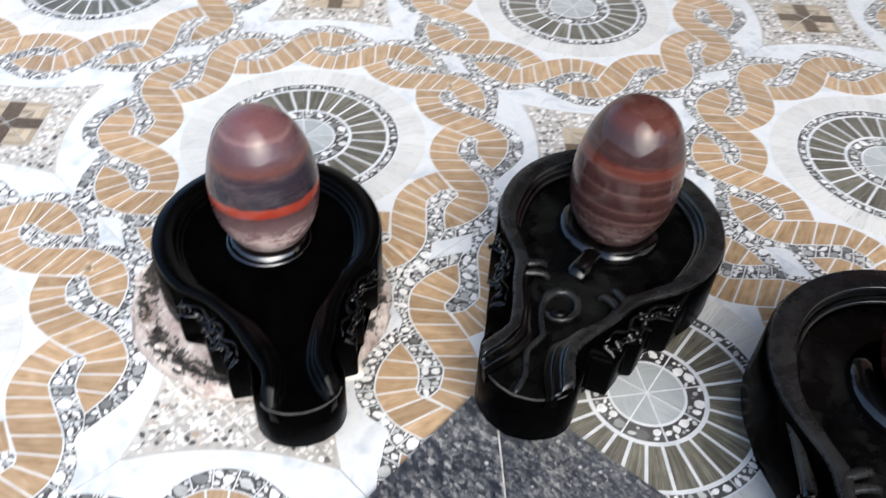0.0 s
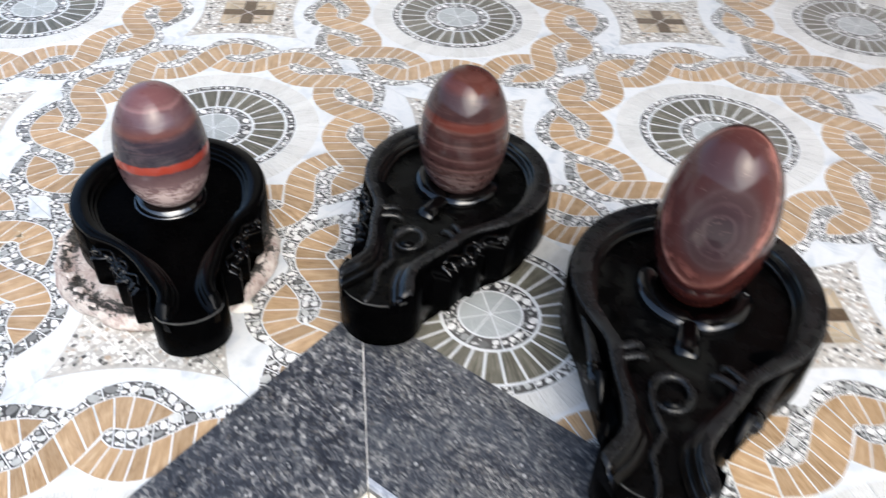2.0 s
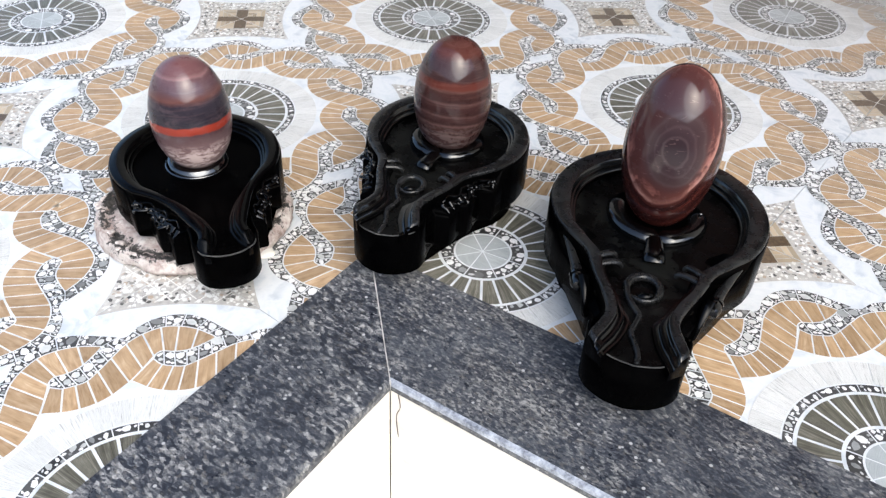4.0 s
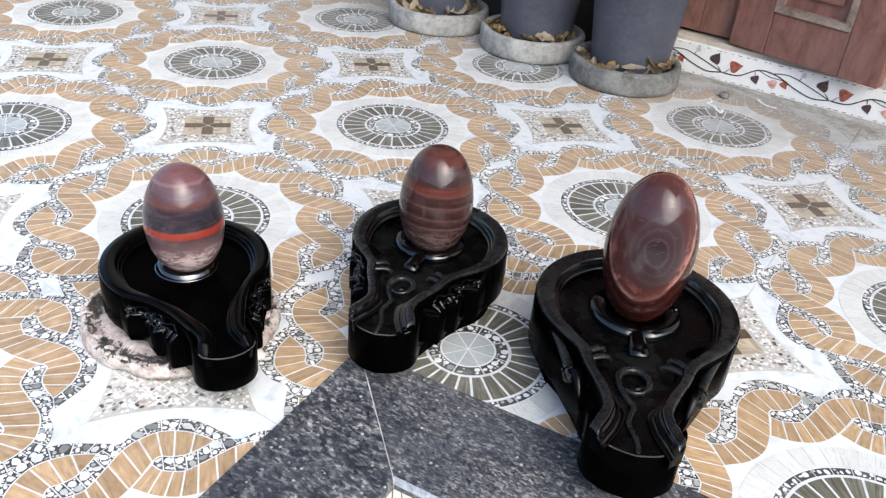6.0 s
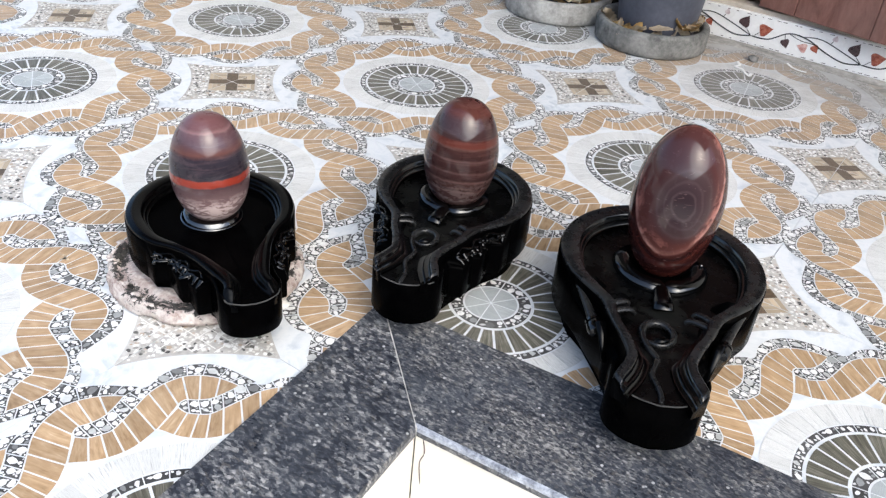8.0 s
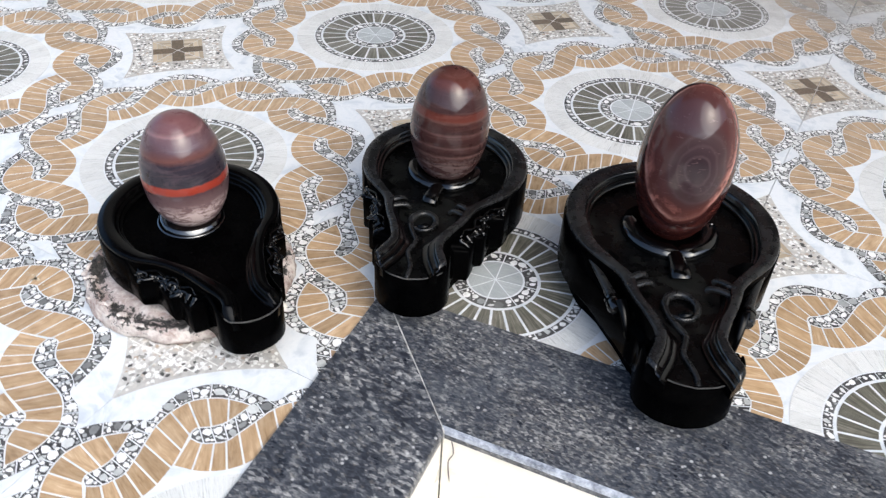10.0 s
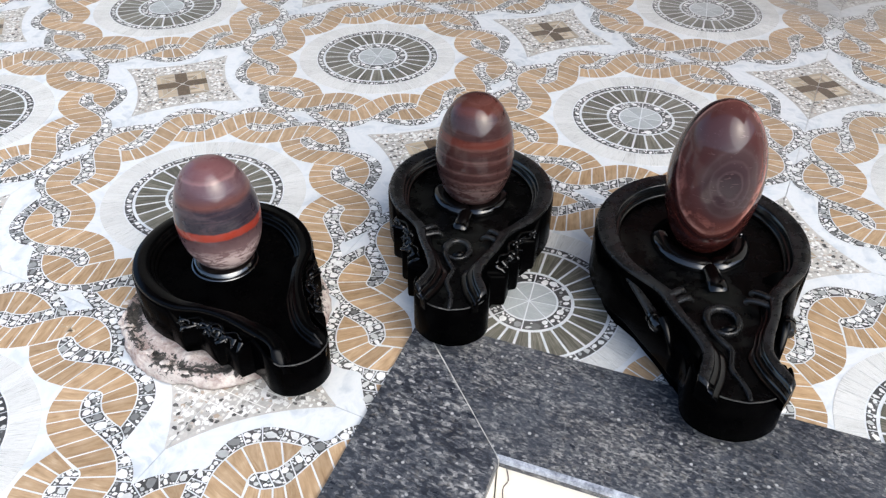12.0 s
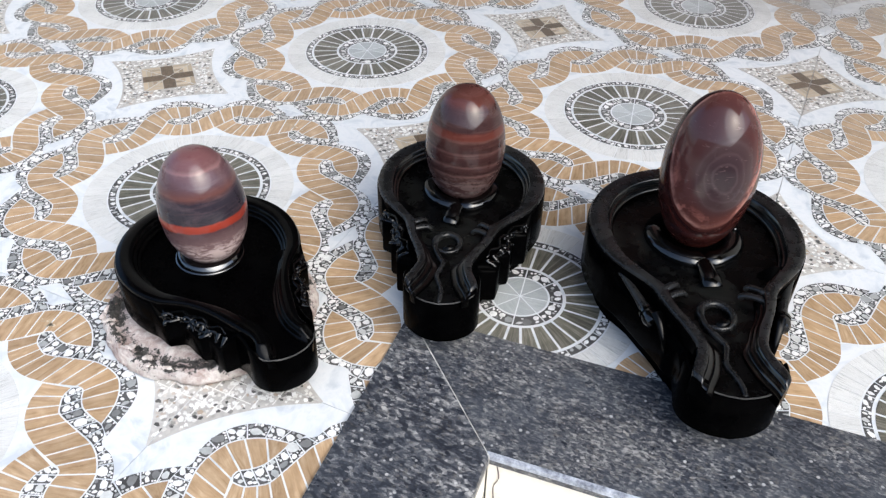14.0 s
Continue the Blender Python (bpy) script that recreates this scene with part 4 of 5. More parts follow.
        part("snout", tube(smooth_line([P3((v - 0.36) * (0.10 if knob else -0.12), v, floor_z + z) for v, z in ((0.40, 0.0046), (0.50, 0.0058), (0.60, 0.0058), (0.69, 0.0042), (0.72, 0.0016))], 5), lambda f: R * (0.078 + 0.022 * sm(0.2, 0.7, f)), 0.60, 12), RELIEF, ob, smooth=True)
        # rolled folds where the band turns from the bowl into the channel
        for sgn in (1, -1):
            for j in range(2):
                q = ((0.445, 0.990, 0.0), (0.385, 0.955, -0.0002), (0.320, 0.915, -0.0008), (0.262, 0.885, -0.0030), (0.225, 0.872, -0.0080)) if j == 0 else ((0.465, 0.925, 0.0), (0.410, 0.888, -0.0002), (0.362, 0.845, -0.0010), (0.318, 0.805, -0.0034), (0.292, 0.785, -0.0080))
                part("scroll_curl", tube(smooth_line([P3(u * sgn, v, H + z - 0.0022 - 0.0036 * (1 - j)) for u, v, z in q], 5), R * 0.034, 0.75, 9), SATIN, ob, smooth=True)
        # snake: a coil with its head inside and a tail that winds to the mouth
        km = bed(1.18)
        ring_pts = [P3(-0.018 + 0.138 * math.cos(a), 1.130 - 0.158 * math.sin(a), km + 0.0022) for a in (radians(200 - 24 * j) for j in range(15))]
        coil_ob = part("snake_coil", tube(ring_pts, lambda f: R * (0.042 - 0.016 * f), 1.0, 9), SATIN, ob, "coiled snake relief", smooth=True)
        head = smooth_line([P3(u, v, km + z) for u, v, z in ((-0.06, 1.265, 0.0015), (-0.01, 1.255, 0.0046), (0.035, 1.23, 0.0042), (0.055, 1.195, 0.001))], 4)
        part("snake_head", tube(head, lambda f: R * (0.026 + 0.020 * math.sin(f * 3.1)), 0.9, 9), CROWN, coil_ob, smooth=True)
        tail = smooth_line([tuple(P3(u, v, bed(v) + z)) for u, v, z in ((-0.152, 1.145, 0.0022), (-0.137, 1.26, 0.0022), (-0.075, 1.40, 0.0020), (-0.025, 1.49, 0.0018), (-0.045, 1.60, 0.0016), (-0.065, 1.70, 0.0014), (-0.020, 1.82, 0.0012), (0.012, 1.93, 0.0010), (0.012, nose - 0.02, 0.0006))], 6)
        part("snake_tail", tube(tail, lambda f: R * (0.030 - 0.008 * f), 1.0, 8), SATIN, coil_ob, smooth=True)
    return ob


def egg(name, place, a, bh, belly, material, label, flat=0.0, stout=0.2):
    """An egg-shaped stone about its middle; belly: how far the widest part sits below the middle; stout: fullness of its foot."""
    prof = []
    for k in range(1, 48):
        t = math.pi * k / 48
        z = -math.cos(t)
        full = flat if z > 0 else flat + stout * z * z
        r = math.sin(t) ** (1 - full) * (1 - belly * z * (1 - z * z) * 2.2)
        prof.append((a * r, bh * z))
    prof = [(a * 0.012, -bh)] + prof + [(a * 0.012, bh)]
    ob = solid(name, lathe(prof, 72), material, label, "polished stone", "banded stones", smooth=True)
    ob.matrix_basis = place
    return ob


def facing(dx, dy):
    """Turn about z that points a spout along dx, dy."""
    return math.degrees(math.atan2(dx, -dy))


STONE_TOP = 0.0205
basin("basin", pose(-0.315, -0.174, STONE_TOP - 0.001, 0, 0, facing(0.170, -0.090)), 0.1023, 0.0705, 0.0145, True, False, False, 0.043, (0.015, 0.0105), 1.955, "plain polished black stone basin on a scorched stone disc")
basin("basin", pose(-0.112, 0.0645, 0.001, 0, 0, facing(0.066, -0.200)), 0.1043, 0.0975, 0.030, False, True, False, 0.0455, (0.0165, 0.0115), 2.115, "carved black stone basin with a coiled snake in its spout")
basin("basin", pose(0.171, 0.0915, 0.001, 0, 0, facing(0.097, -0.2265)), 0.1224, 0.104, 0.032, False, True, True, 0.055, (0.018, 0.0125), 2.04, "large carved black stone basin with a coiled snake relief")

D = lambda *c: tuple(c)
EGG_A = egg_banded(
    "stone_red_band",
    ((0.0, D(0.23, 0.158, 0.152)), (0.20, D(0.23, 0.152, 0.148)), (0.30, D(0.155, 0.098, 0.099)), (0.39, D(0.098, 0.060, 0.064)), (0.435, D(0.066, 0.036, 0.038)), (0.450, D(0.23, 0.029, 0.016)), (0.505, D(0.25, 0.034, 0.019)), (0.52, D(0.020, 0.017, 0.024)), (0.70, D(0.027, 0.022, 0.031)), (0.745, D(0.105, 0.044, 0.038)), (0.785, D(0.092, 0.048, 0.052)), (0.81, D(0.084, 0.050, 0.060)), (0.89, D(0.104, 0.056, 0.062)), (0.905, D(0.19, 0.105, 0.105)), (0.93, D(0.125, 0.060, 0.064)), (1.0, D(0.140, 0.062, 0.064))),
    0.066, 0.0014, 30.0, 0.10, 0.75)
EGG_B = egg_banded(
    "stone_fine_bands",
    ((0.0, D(0.055, 0.028, 0.026)), (0.19, D(0.048, 0.023, 0.022)), (0.215, D(0.080, 0.042, 0.039)), (0.235, D(0.036, 0.017, 0.016)), (0.30, D(0.050, 0.024, 0.022)), (0.32, D(0.086, 0.046, 0.042)), (0.34, D(0.033, 0.016, 0.015)), (0.40, D(0.046, 0.021, 0.020)), (0.415, D(0.080, 0.042, 0.038)), (0.435, D(0.032, 0.015, 0.014)), (0.52, D(0.042, 0.018, 0.017)), (0.535, D(0.076, 0.038, 0.034)), (0.555, D(0.032, 0.014, 0.013)), (0.635, D(0.042, 0.017, 0.015)), (0.65, D(0.088, 0.042, 0.035)), (0.665, D(0.092, 0.025, 0.018)), (0.71, D(0.080, 0.021, 0.015)), (0.73, D(0.036, 0.018, 0.018)), (0.87, D(0.042, 0.019, 0.018)), (0.92, D(0.080, 0.026, 0.020)), (1.0, D(0.064, 0.021, 0.017))),
    0.069, 0.0010, 26.0, 0.12, 0.10)
EGG_C = egg_ringed("stone_ringed_jasper", (0.022, -0.0447, 0.023), 0.0519, 0.0949)
egg("egg_stone", pose(-0.313, -0.1733, 0.146, -1, -2.3, 20), 0.0469, 0.0676, 0.035, EGG_A, "polished mauve egg stone with a red band, upright in its basin", 0.10, 0.3)
egg("egg_stone", pose(-0.1092, 0.0666, 0.1533, -3.2, 0, 0), 0.0478, 0.0701, 0.04, EGG_B, "polished dark brown egg stone with fine level bands", 0.13, 0.4)
egg("egg_stone", pose(0.1703, 0.0927, 0.1783, -0.5, 0.0, 0), 0.0519, 0.0949, 0.0, EGG_C, "large polished reddish jasper egg stone with agate rings", 0.03)

# scorched stone disc under the plain basin
def disc_wobble(a, r, z):
    v = Vector((math.cos(a) * 2.2, math.sin(a) * 2.2, z * 40))
    return (0.0034 * noise.noise(v) + 0.0030 * noise.noise(v * 4.0) + 0.0014 * noise.noise(v * 9.0)) * (r / 0.12)


prof = [(0.02, 0.0), (0.1135, 0.0), (0.1185, 0.004), (0.1200, 0.010), (0.1188, 0.016), (0.1160, 0.0205), (0.1125, 0.0228), (0.1080, 0.0215), (0.104, STONE_TOP - 0.004), (0.090, STONE_TOP - 0.001), (0.07, STONE_TOP - 0.001), (0.02, STONE_TOP - 0.001)]
disc = solid("stone_disc", lathe(prof, 120, disc_wobble), SCORCHED, "rough round pinkish stone slab stained black, under a basin", "stone slab", smooth=True)
disc.matrix_basis = pose(-0.312, -0.189, 0.0005)
FLAKE = plain_mat("pale_stone_flake", (0.36, 0.29, 0.26), (0.72, 0.66, 0.62), 0.9, 90.0, 0.2, 0.8, 300.0, 0.003)
rd = random.Random(17)
for k in range(34):
    b = bmesh.new()
    bmesh.ops.create_icosphere(b, subdivisions=2, radius=1.0)
    seed = Vector((k * 3.1, k * 1.7, 0))
    sx, sy, sz = rd.uniform(0.0030, 0.0085), rd.uniform(0.0024, 0.0056), rd.uniform(0.0010, 0.0018)
    for v in b.verts:
        f = 1 + 0.55 * noise.noise(v.co * 1.6 + seed)
        v.co = Vector((v.co.x * sx * f, v.co.y * sy * f, v.co.z * sz * f))
    a, r = radians(rd.uniform(-205, 40)), rd.choice((rd.uniform(0.1145, 0.1195), rd.uniform(0.106, 0.114)))
    flake = part("flake", b, FLAKE, disc)
    flake.matrix_basis = pose(r * math.cos(a), r * math.sin(a), 0.0212 if r < 0.1165 else 0.0196, rd.uniform(-15, 15), rd.uniform(-15, 15), math.degrees(a) + rd.uniform(40, 140))


# ---- flower pots in concrete trays ----
def tray(place, r, material, label):
    wob = lambda a, rr, z: 0.0018 * noise.noise(Vector((math.cos(a) * 3, math.sin(a) * 3, z * 30))) * (rr / 0.13)
    prof = [(0.01, 0.0), (r - 0.006, 0.0), (r - 0.001, 0.004), (r, 0.012), (r, 0.046), (r - 0.002, 0.052), (r - 0.007, 0.0545), (r - 0.014, 0.0540), (r - 0.018, 0.050), (r - 0.020, 0.040), (r - 0.024, 0.020), (0.01, 0.018)]
    ob = solid("pot_tray", lathe(prof, 72, wob), material, label, "tray", "pot trays", smooth=True)
    ob.matrix_basis = place
    return ob


def pot(place, r):
    ob = thing("flower_pot", "dark slate-blue plastic flower pot standing in a concrete tray", "flower pot", place, "flower pots")
    prof = [(0.01, 0.0), (r - 0.004, 0.0), (r, 0.004), (r * 1.05, 0.045), (r * 1.10, 0.09), (r * 1.20, 0.17), (r * 1.30, 0.255), (r * 1.27, 0.256), (r * 1.22, 0.25), (r * 1.06, 0.10), (0.01, 0.09)]
    shell = part("shell", lathe(prof, 64), PLASTIC, ob, smooth=True)
    prof = [(r * 1.24, 0.2562), (r * 1.34, 0.258), (r * 1.36, 0.262), (r * 1.36, 0.288), (r * 1.33, 0.292), (r * 1.29, 0.290), (r * 1.245, 0.262)]
    lip_bm = lathe(prof + prof[:1], 64)
    part("rim", lip_bm, PLASTIC, shell, smooth=True)
    prof = [(0.01, 0.22), (r * 1.19, 0.22), (r * 1.195, 0.235), (r * 0.8, 0.243), (0.01, 0.246)]
    part("soil", lathe(prof, 40, lambda a, rr, z: 0.002 * math.sin(5 * a)), SOIL, ob, "dark potting soil")
    return ob


def dry_leaf(place, length, width, curl, material, rd):
    b = bmesh.new()
    rows = []
    nu, nv = 9, 5
    twist = rd.uniform(-0.8, 0.8)
    for i in range(nu):
        u = i / (nu - 1)
        wv = width * max(0.06, math.sin(math.pi * min(1, u * 0.92 + 0.05)) ** 0.8)
        bend = curl * (u - 0.5)
        row = []
        for j in range(nv):
            v = j / (nv - 1) - 0.5
            x = math.sin(bend) / max(0.05, abs(curl)) * length if abs(curl) > 0.05 else (u - 0.5) * length
            z = (1 - math.cos(bend)) * length * 0.6 + abs(v) * width * 0.55 + 0.007 * noise.noise(Vector((u * 7, v * 8, twist * 9)))
            c, s2 = math.cos(twist * (u - 0.5)), math.sin(twist * (u - 0.5))
            y = v * wv
            row.append(b.verts.new((x, y * c - z * s2 * 0.3, z * c + y * s2)))
        rows.append(row)
    fs = []
    for i in range(nu - 1):
        for j in range(nv - 1):
            fs.append(b.faces.new((rows[i][j], rows[i + 1][j], rows[i + 1][j + 1], rows[i][j + 1])))
    bmesh.ops.solidify(b, geom=fs, thickness=0.0012)
    ob = solid("dry_leaf", b, material, "dry curled fallen leaf lying in a pot tray", "dry leaf", "fallen leaves", smooth=True)
    ob.matrix_basis = place
    return ob


TRAYS = ((-0.278, 1.118, 0.131, CONCRETE_DARK, "dark weathered round concrete pot tray holding dry leaves"), (-0.548, 1.150, 0.133, CONCRETE, "pale weathered round concrete pot tray holding dry leaves"), (-0.838, 1.150, 0.135, CONCRETE, "pale weathered round concrete pot tray holding dry leaves"))
rd = random.Random(4)
for tx, ty, tr, tm, tl in TRAYS:
    tray(pose(tx, ty, 0.0005), tr, tm, tl)
    pot(pose(tx + 0.004, ty + 0.008, 0.0188), 0.088)
    pale = tx > -0.4
    for k in range(26):
        a = radians(rd.uniform(-170, 10)) if k < 21 else radians(rd.uniform(0, 180))
        rr = rd.uniform(0.094, 0.106)
        mt = rd.choice((LEAF_AMBER, LEAF_PALE, LEAF_PALE, LEAF_AMBER, LEAF_PALE) if pale else (LEAF_TAN, LEAF_TAN, LEAF_PALE, LEAF_AMBER))
        dry_leaf(pose(tx + rr * math.cos(a), ty + rr * math.sin(a), 0.027 + (0.030 if pale else 0.024) * (k % 3) / 2 + rd.uniform(0, 0.006), rd.uniform(-30, 30), rd.uniform(-30, 30), math.degrees(a) + 90 + rd.uniform(-60, 60)), rd.uniform(0.035, 0.070), rd.uniform(0.016, 0.034), rd.uniform(-2.2, 2.2), mt, rd)

# litter on the floor by the sill
b = bmesh.new()
bmesh.ops.create_icosphere(b, subdivisions=3, radius=0.012)
for v in b.verts:
    v.co *= 1 + 0.35 * noise.noise(v.co * 120)
    v.co.z = max(v.co.z * 0.7, -0.005)
ob = solid("pebble", b, CONCRETE_DARK, "small dark chip of stone lying on the tiles", "pebble", smooth=True)
ob.matrix_basis = pose(-0.047, 1.185, 0.005)
for pts in ([(-0.072, 1.150), (-0.060, 1.128), (-0.064, 1.112), (-0.046, 1.106), (-0.036, 1.092), (-0.020, 1.076), (-0.024, 1.100)], [(0.018, 1.232), (0.034, 1.212), (0.052, 1.203), (0.070, 1.205)]):
    line = smooth_line([(x, y, 0.0015) for x, y in pts], 6)
    solid("paper_scrap", tube(line, 0.0034, 0.35, 6), SCRAP, "thin white scrap of thread lying on the tiles", "scrap", "white scraps", smooth=True)
b = bmesh.new()
bmesh.ops.create_icosphere(b, subdivisions=3, radius=0.011)
for v in b.verts:
    v.co *= 1 + 0.4 * noise.noise(v.co * 90)
    v.co.x *= 1.7
    v.co.z = max(v.co.z * 0.6, -0.004)
ob = solid("stone_chip", b, CREAM, "small cream chip of stone beside the stone disc", "stone chip", smooth=True)
ob.matrix_basis = pose(-0.199, -0.186, 0.0045, 0, 0, 40)

# a water drop on the large basin's collar and a pale fleck on the granite
b = bmesh.new()
bmesh.ops.create_icosphere(b, subdivisions=2, radius=1.0)
for v in b.verts:
    v.co = Vector((v.co.x * 0.0027, v.co.y * 0.0019, v.co.z * 0.0018)) * (1 + 0.15 * noise.noise(v.co * 1.7))
ob = solid("water_drop", b, GLOSS, "tiny glinting water drop on the collar of the large basin", "water drop", smooth=True)
ob.matrix_basis = pose(0.2125, 0.1138, 0.0992, 0, 0, 25)
b = bmesh.new()
bmesh.ops.create_icosphere(b, subdivisions=3, radius=1.0)
for v in b.verts:
    f = 1 + 0.7 * noise.noise(v.co * 2.1 + Vector((3, 1, 0)))
    v.co = Vector((v.co.x * 0.0044 * f, v.co.y * 0.0013 * f + 0.0012 * math.sin(v.co.x * 3), v.co.z * 0.0004))
ob = solid("paint_fleck", b, CONCRETE, "small ragged pale grey fleck stuck to the granite border", "fleck")
ob.matrix_basis = pose(0.174, -0.149, 0.0037, 0, 0, -50)


# ---- floor tiles: one printed mosaic tile, laid over and over ----
K = P / 0.4
A0, STEP = radians(-4), radians(30)


class Sheet:
    def __init__(self):
        self.v, self.f, self.m, self.uv = [], [], [], []

    def face(self, pts, z, mat, uv=None, depth=0.0):
        k = len(self.v)
        n = len(pts)
        self.v += [(x, y, z) for x, y in pts]
        self.f.append(tuple(range(k, k + n)))
        self.m.append(mat)
        self.uv += list(uv) if uv else [(0.5, 0.5)] * n
        if depth:
            self.v += [(x, y, z - depth) for x, y in pts]
            for i in range(n):
                j = (i + 1) % n
                self.f.append((k + i, k + n + i, k + n + j, k + j))
                self.m.append(mat)
                self.uv += [uv[i], uv[i], uv[j], uv[j]] if uv else [(0.5, 0.5)] * 4

    def mesh(self, name):
        me = bpy.data.meshes.new(name)
        me.from_pydata(self.v, [], self.f)
        for mt in TILE_MATS:
            me.materials.append(mt)
        me.polygons.foreach_set("material_index", self.m)
        layer = me.uv_layers.new(name="UVMap")
        layer.data.foreach_set("uv", [c for uv in self.uv for c in uv])
        me.update()
        return me


def shrink(pts, g):
    """A polygon drawn in by g on every side."""
    n = len(pts)
    area = sum(pts[i][0] * pts[(i + 1) % n][1] - pts[(i + 1) % n][0] * pts[i][1] for i in range(n))
    sg = 1 if area > 0 else -1
    out = []
    for i in range(n):
        p0, p, p1 = Vector(pts[i - 1]), Vector(pts[i]), Vector(pts[(i + 1) % n])
        a, c = (p - p0), (p1 - p)
        if a.length < 1e-9 or c.length < 1e-9:
            out.append(tuple(p))
            continue
        a.normalize(), c.normalize()
        na, nc = Vector((-a.y, a.x)) * sg, Vector((-c.y, c.x)) * sg
        b = na + nc
        q = max(0.35, 1 + na.dot(nc))
        out.append(tuple(p + b * (g / q)))
    return out


def polar(psi, r):
    a = A0 - STEP * psi
    return (r * K * math.cos(a), r * K * math.sin(a))


def fine(chain, per=5):
    return [(p.x, p.y) for p in smooth_line([(x, y, 0) for x, y in chain], per)]


def inside(p, poly):
    c = False
    n = len(poly)
    for i in range(n):
        (x1, y1), (x2, y2) = poly[i], poly[(i + 1) % n]
        if (y1 > p[1]) != (y2 > p[1]) and p[0] < (x2 - x1) * (p[1] - y1) / (y2 - y1) + x1:
            c = not c
    return c


def edge_gap(p, poly):
    best = 9.0
    n = len(poly)
    v = Vector(p)
    for i in range(n):
        a, b2 = Vector(poly[i]), Vector(poly[(i + 1) % n])
        d2 = b2 - a
        t = min(1, max(0, (v - a).dot(d2) / max(1e-12, d2.length_squared)))
        best = min(best, (a + d2 * t - v).length)
    return best


def pebbles(sheet, poly, rng, sizes):
    """Rounded pebbles of falling size packed into a cell."""
    xs, ys = [p[0] for p in poly], [p[1] for p in poly]
    done = []
    for size, tries in sizes:
        for _ in range(tries):
            p = (rng.uniform(min(xs), max(xs)), rng.uniform(min(ys), max(ys)))
            if not inside(p, poly) or edge_gap(p, poly) < size * 0.72:
                continue
            if any((p[0] - q[0]) ** 2 + (p[1] - q[1]) ** 2 < (size + q[2]) ** 2 * 0.80 for q in done):
                continue
            done.append((p[0], p[1], size))
            a0, sq, n = rng.uniform(0, 6.28), rng.uniform(0.55, 1.0), 7
            pts = []
            for k in range(n):
                a = 2 * math.pi * k / n
                rr = size * rng.uniform(0.74, 1.2)
                x, y = rr * math.cos(a), rr * sq * math.sin(a)
                pts.append((p[0] + x * math.cos(a0) - y * math.sin(a0), p[1] + x * math.sin(a0) + y * math.cos(a0)))
            sheet.face(pts, 0.0, PEB)


SIDE_L = ((0, 0.1345), (0.2, 0.1242), (0.4, 0.1198), (0.6, 0.1195), (0.8, 0.1240), (1.0, 0.1345))
SIDE_L2 = ((1.0, 0.1345), (1.1, 0.1440), (1.18, 0.1535), (1.24, 0.1618), (1.30, 0.1648), (1.39, 0.1634), (1.53, 0.1648), (1.66, 0.1725), (1.76, 0.1820))
SIDE_R = ((0.22, 0.1565), (0.31, 0.1492), (0.44, 0.1468), (0.55, 0.1468), (0.65, 0.1520), (0.75, 0.1592), (0.85, 0.1680), (0.95, 0.1778), (1.05, 0.1850), (1.15, 0.1900), (1.27, 0.1942), (1.40, 0.1940), (1.53, 0.1915), (1.65, 0.1870), (1.76, 0.1820))
PEB_B = ((0.24, 0.1618), (0.30, 0.1648), (0.39, 0.1634), (0.53, 0.1648), (0.66, 0.1725), (0.76, 0.1820), (0.86, 0.1868), (0.97, 0.1878), (1.07, 0.1985), (1.20, 0.2060), (1.33, 0.2092), (1.48, 0.2085), (1.62, 0.2030), (1.74, 0.1965), (1.9, 0.1890))


BAND_CUTS = ((0, 0.22), (0.18, 0.32), (0.38, 0.44), (0.58, 0.56), (0.78, 0.68), (0.98, 0.82), (1.12, 0.96), (1.22, 1.10), (1.31, 1.25), (1.42, 1.40), (1.57, 1.57), (1.76, 1.76))
PEB_CUTS = ((0.22, 0.24), (0.34, 0.31), (0.46, 0.41), (0.58, 0.53), (0.68, 0.63), (0.79, 0.72), (0.89, 0.80), (0.99, 0.90), (1.08, 1.02), (1.18, 1.14), (1.29, 1.28), (1.42, 1.44), (1.56, 1.62), (1.67, 1.77), (1.76, 1.90))


def stations(chains, cuts, lobe):
    """Points on a side of the chain at the cuts and at thirds between them."""
    out = []
    marks = [a + (c - a) * j / 3 for a, c in zip(cuts, cuts[1:]) for j in range(3)] + [cuts[-1]]
    lines = [smooth_line([(s0, r * 10, 0) for s0, r in ch], 10) for ch in chains]
    for mk in marks:
        for ln in lines:
            if ln[0].x - 1e-6 <= mk <= ln[-1].x + 1e-6:
                for p, q in zip(ln, ln[1:]):
                    if p.x - 1e-6 <= mk <= q.x + 1e-6:
                        f = (mk - p.x) / max(1e-9, q.x - p.x)
                        out.append(polar(mk + lobe, (p.y + (q.y - p.y) * f) / 10))
                        break
                break
    return out


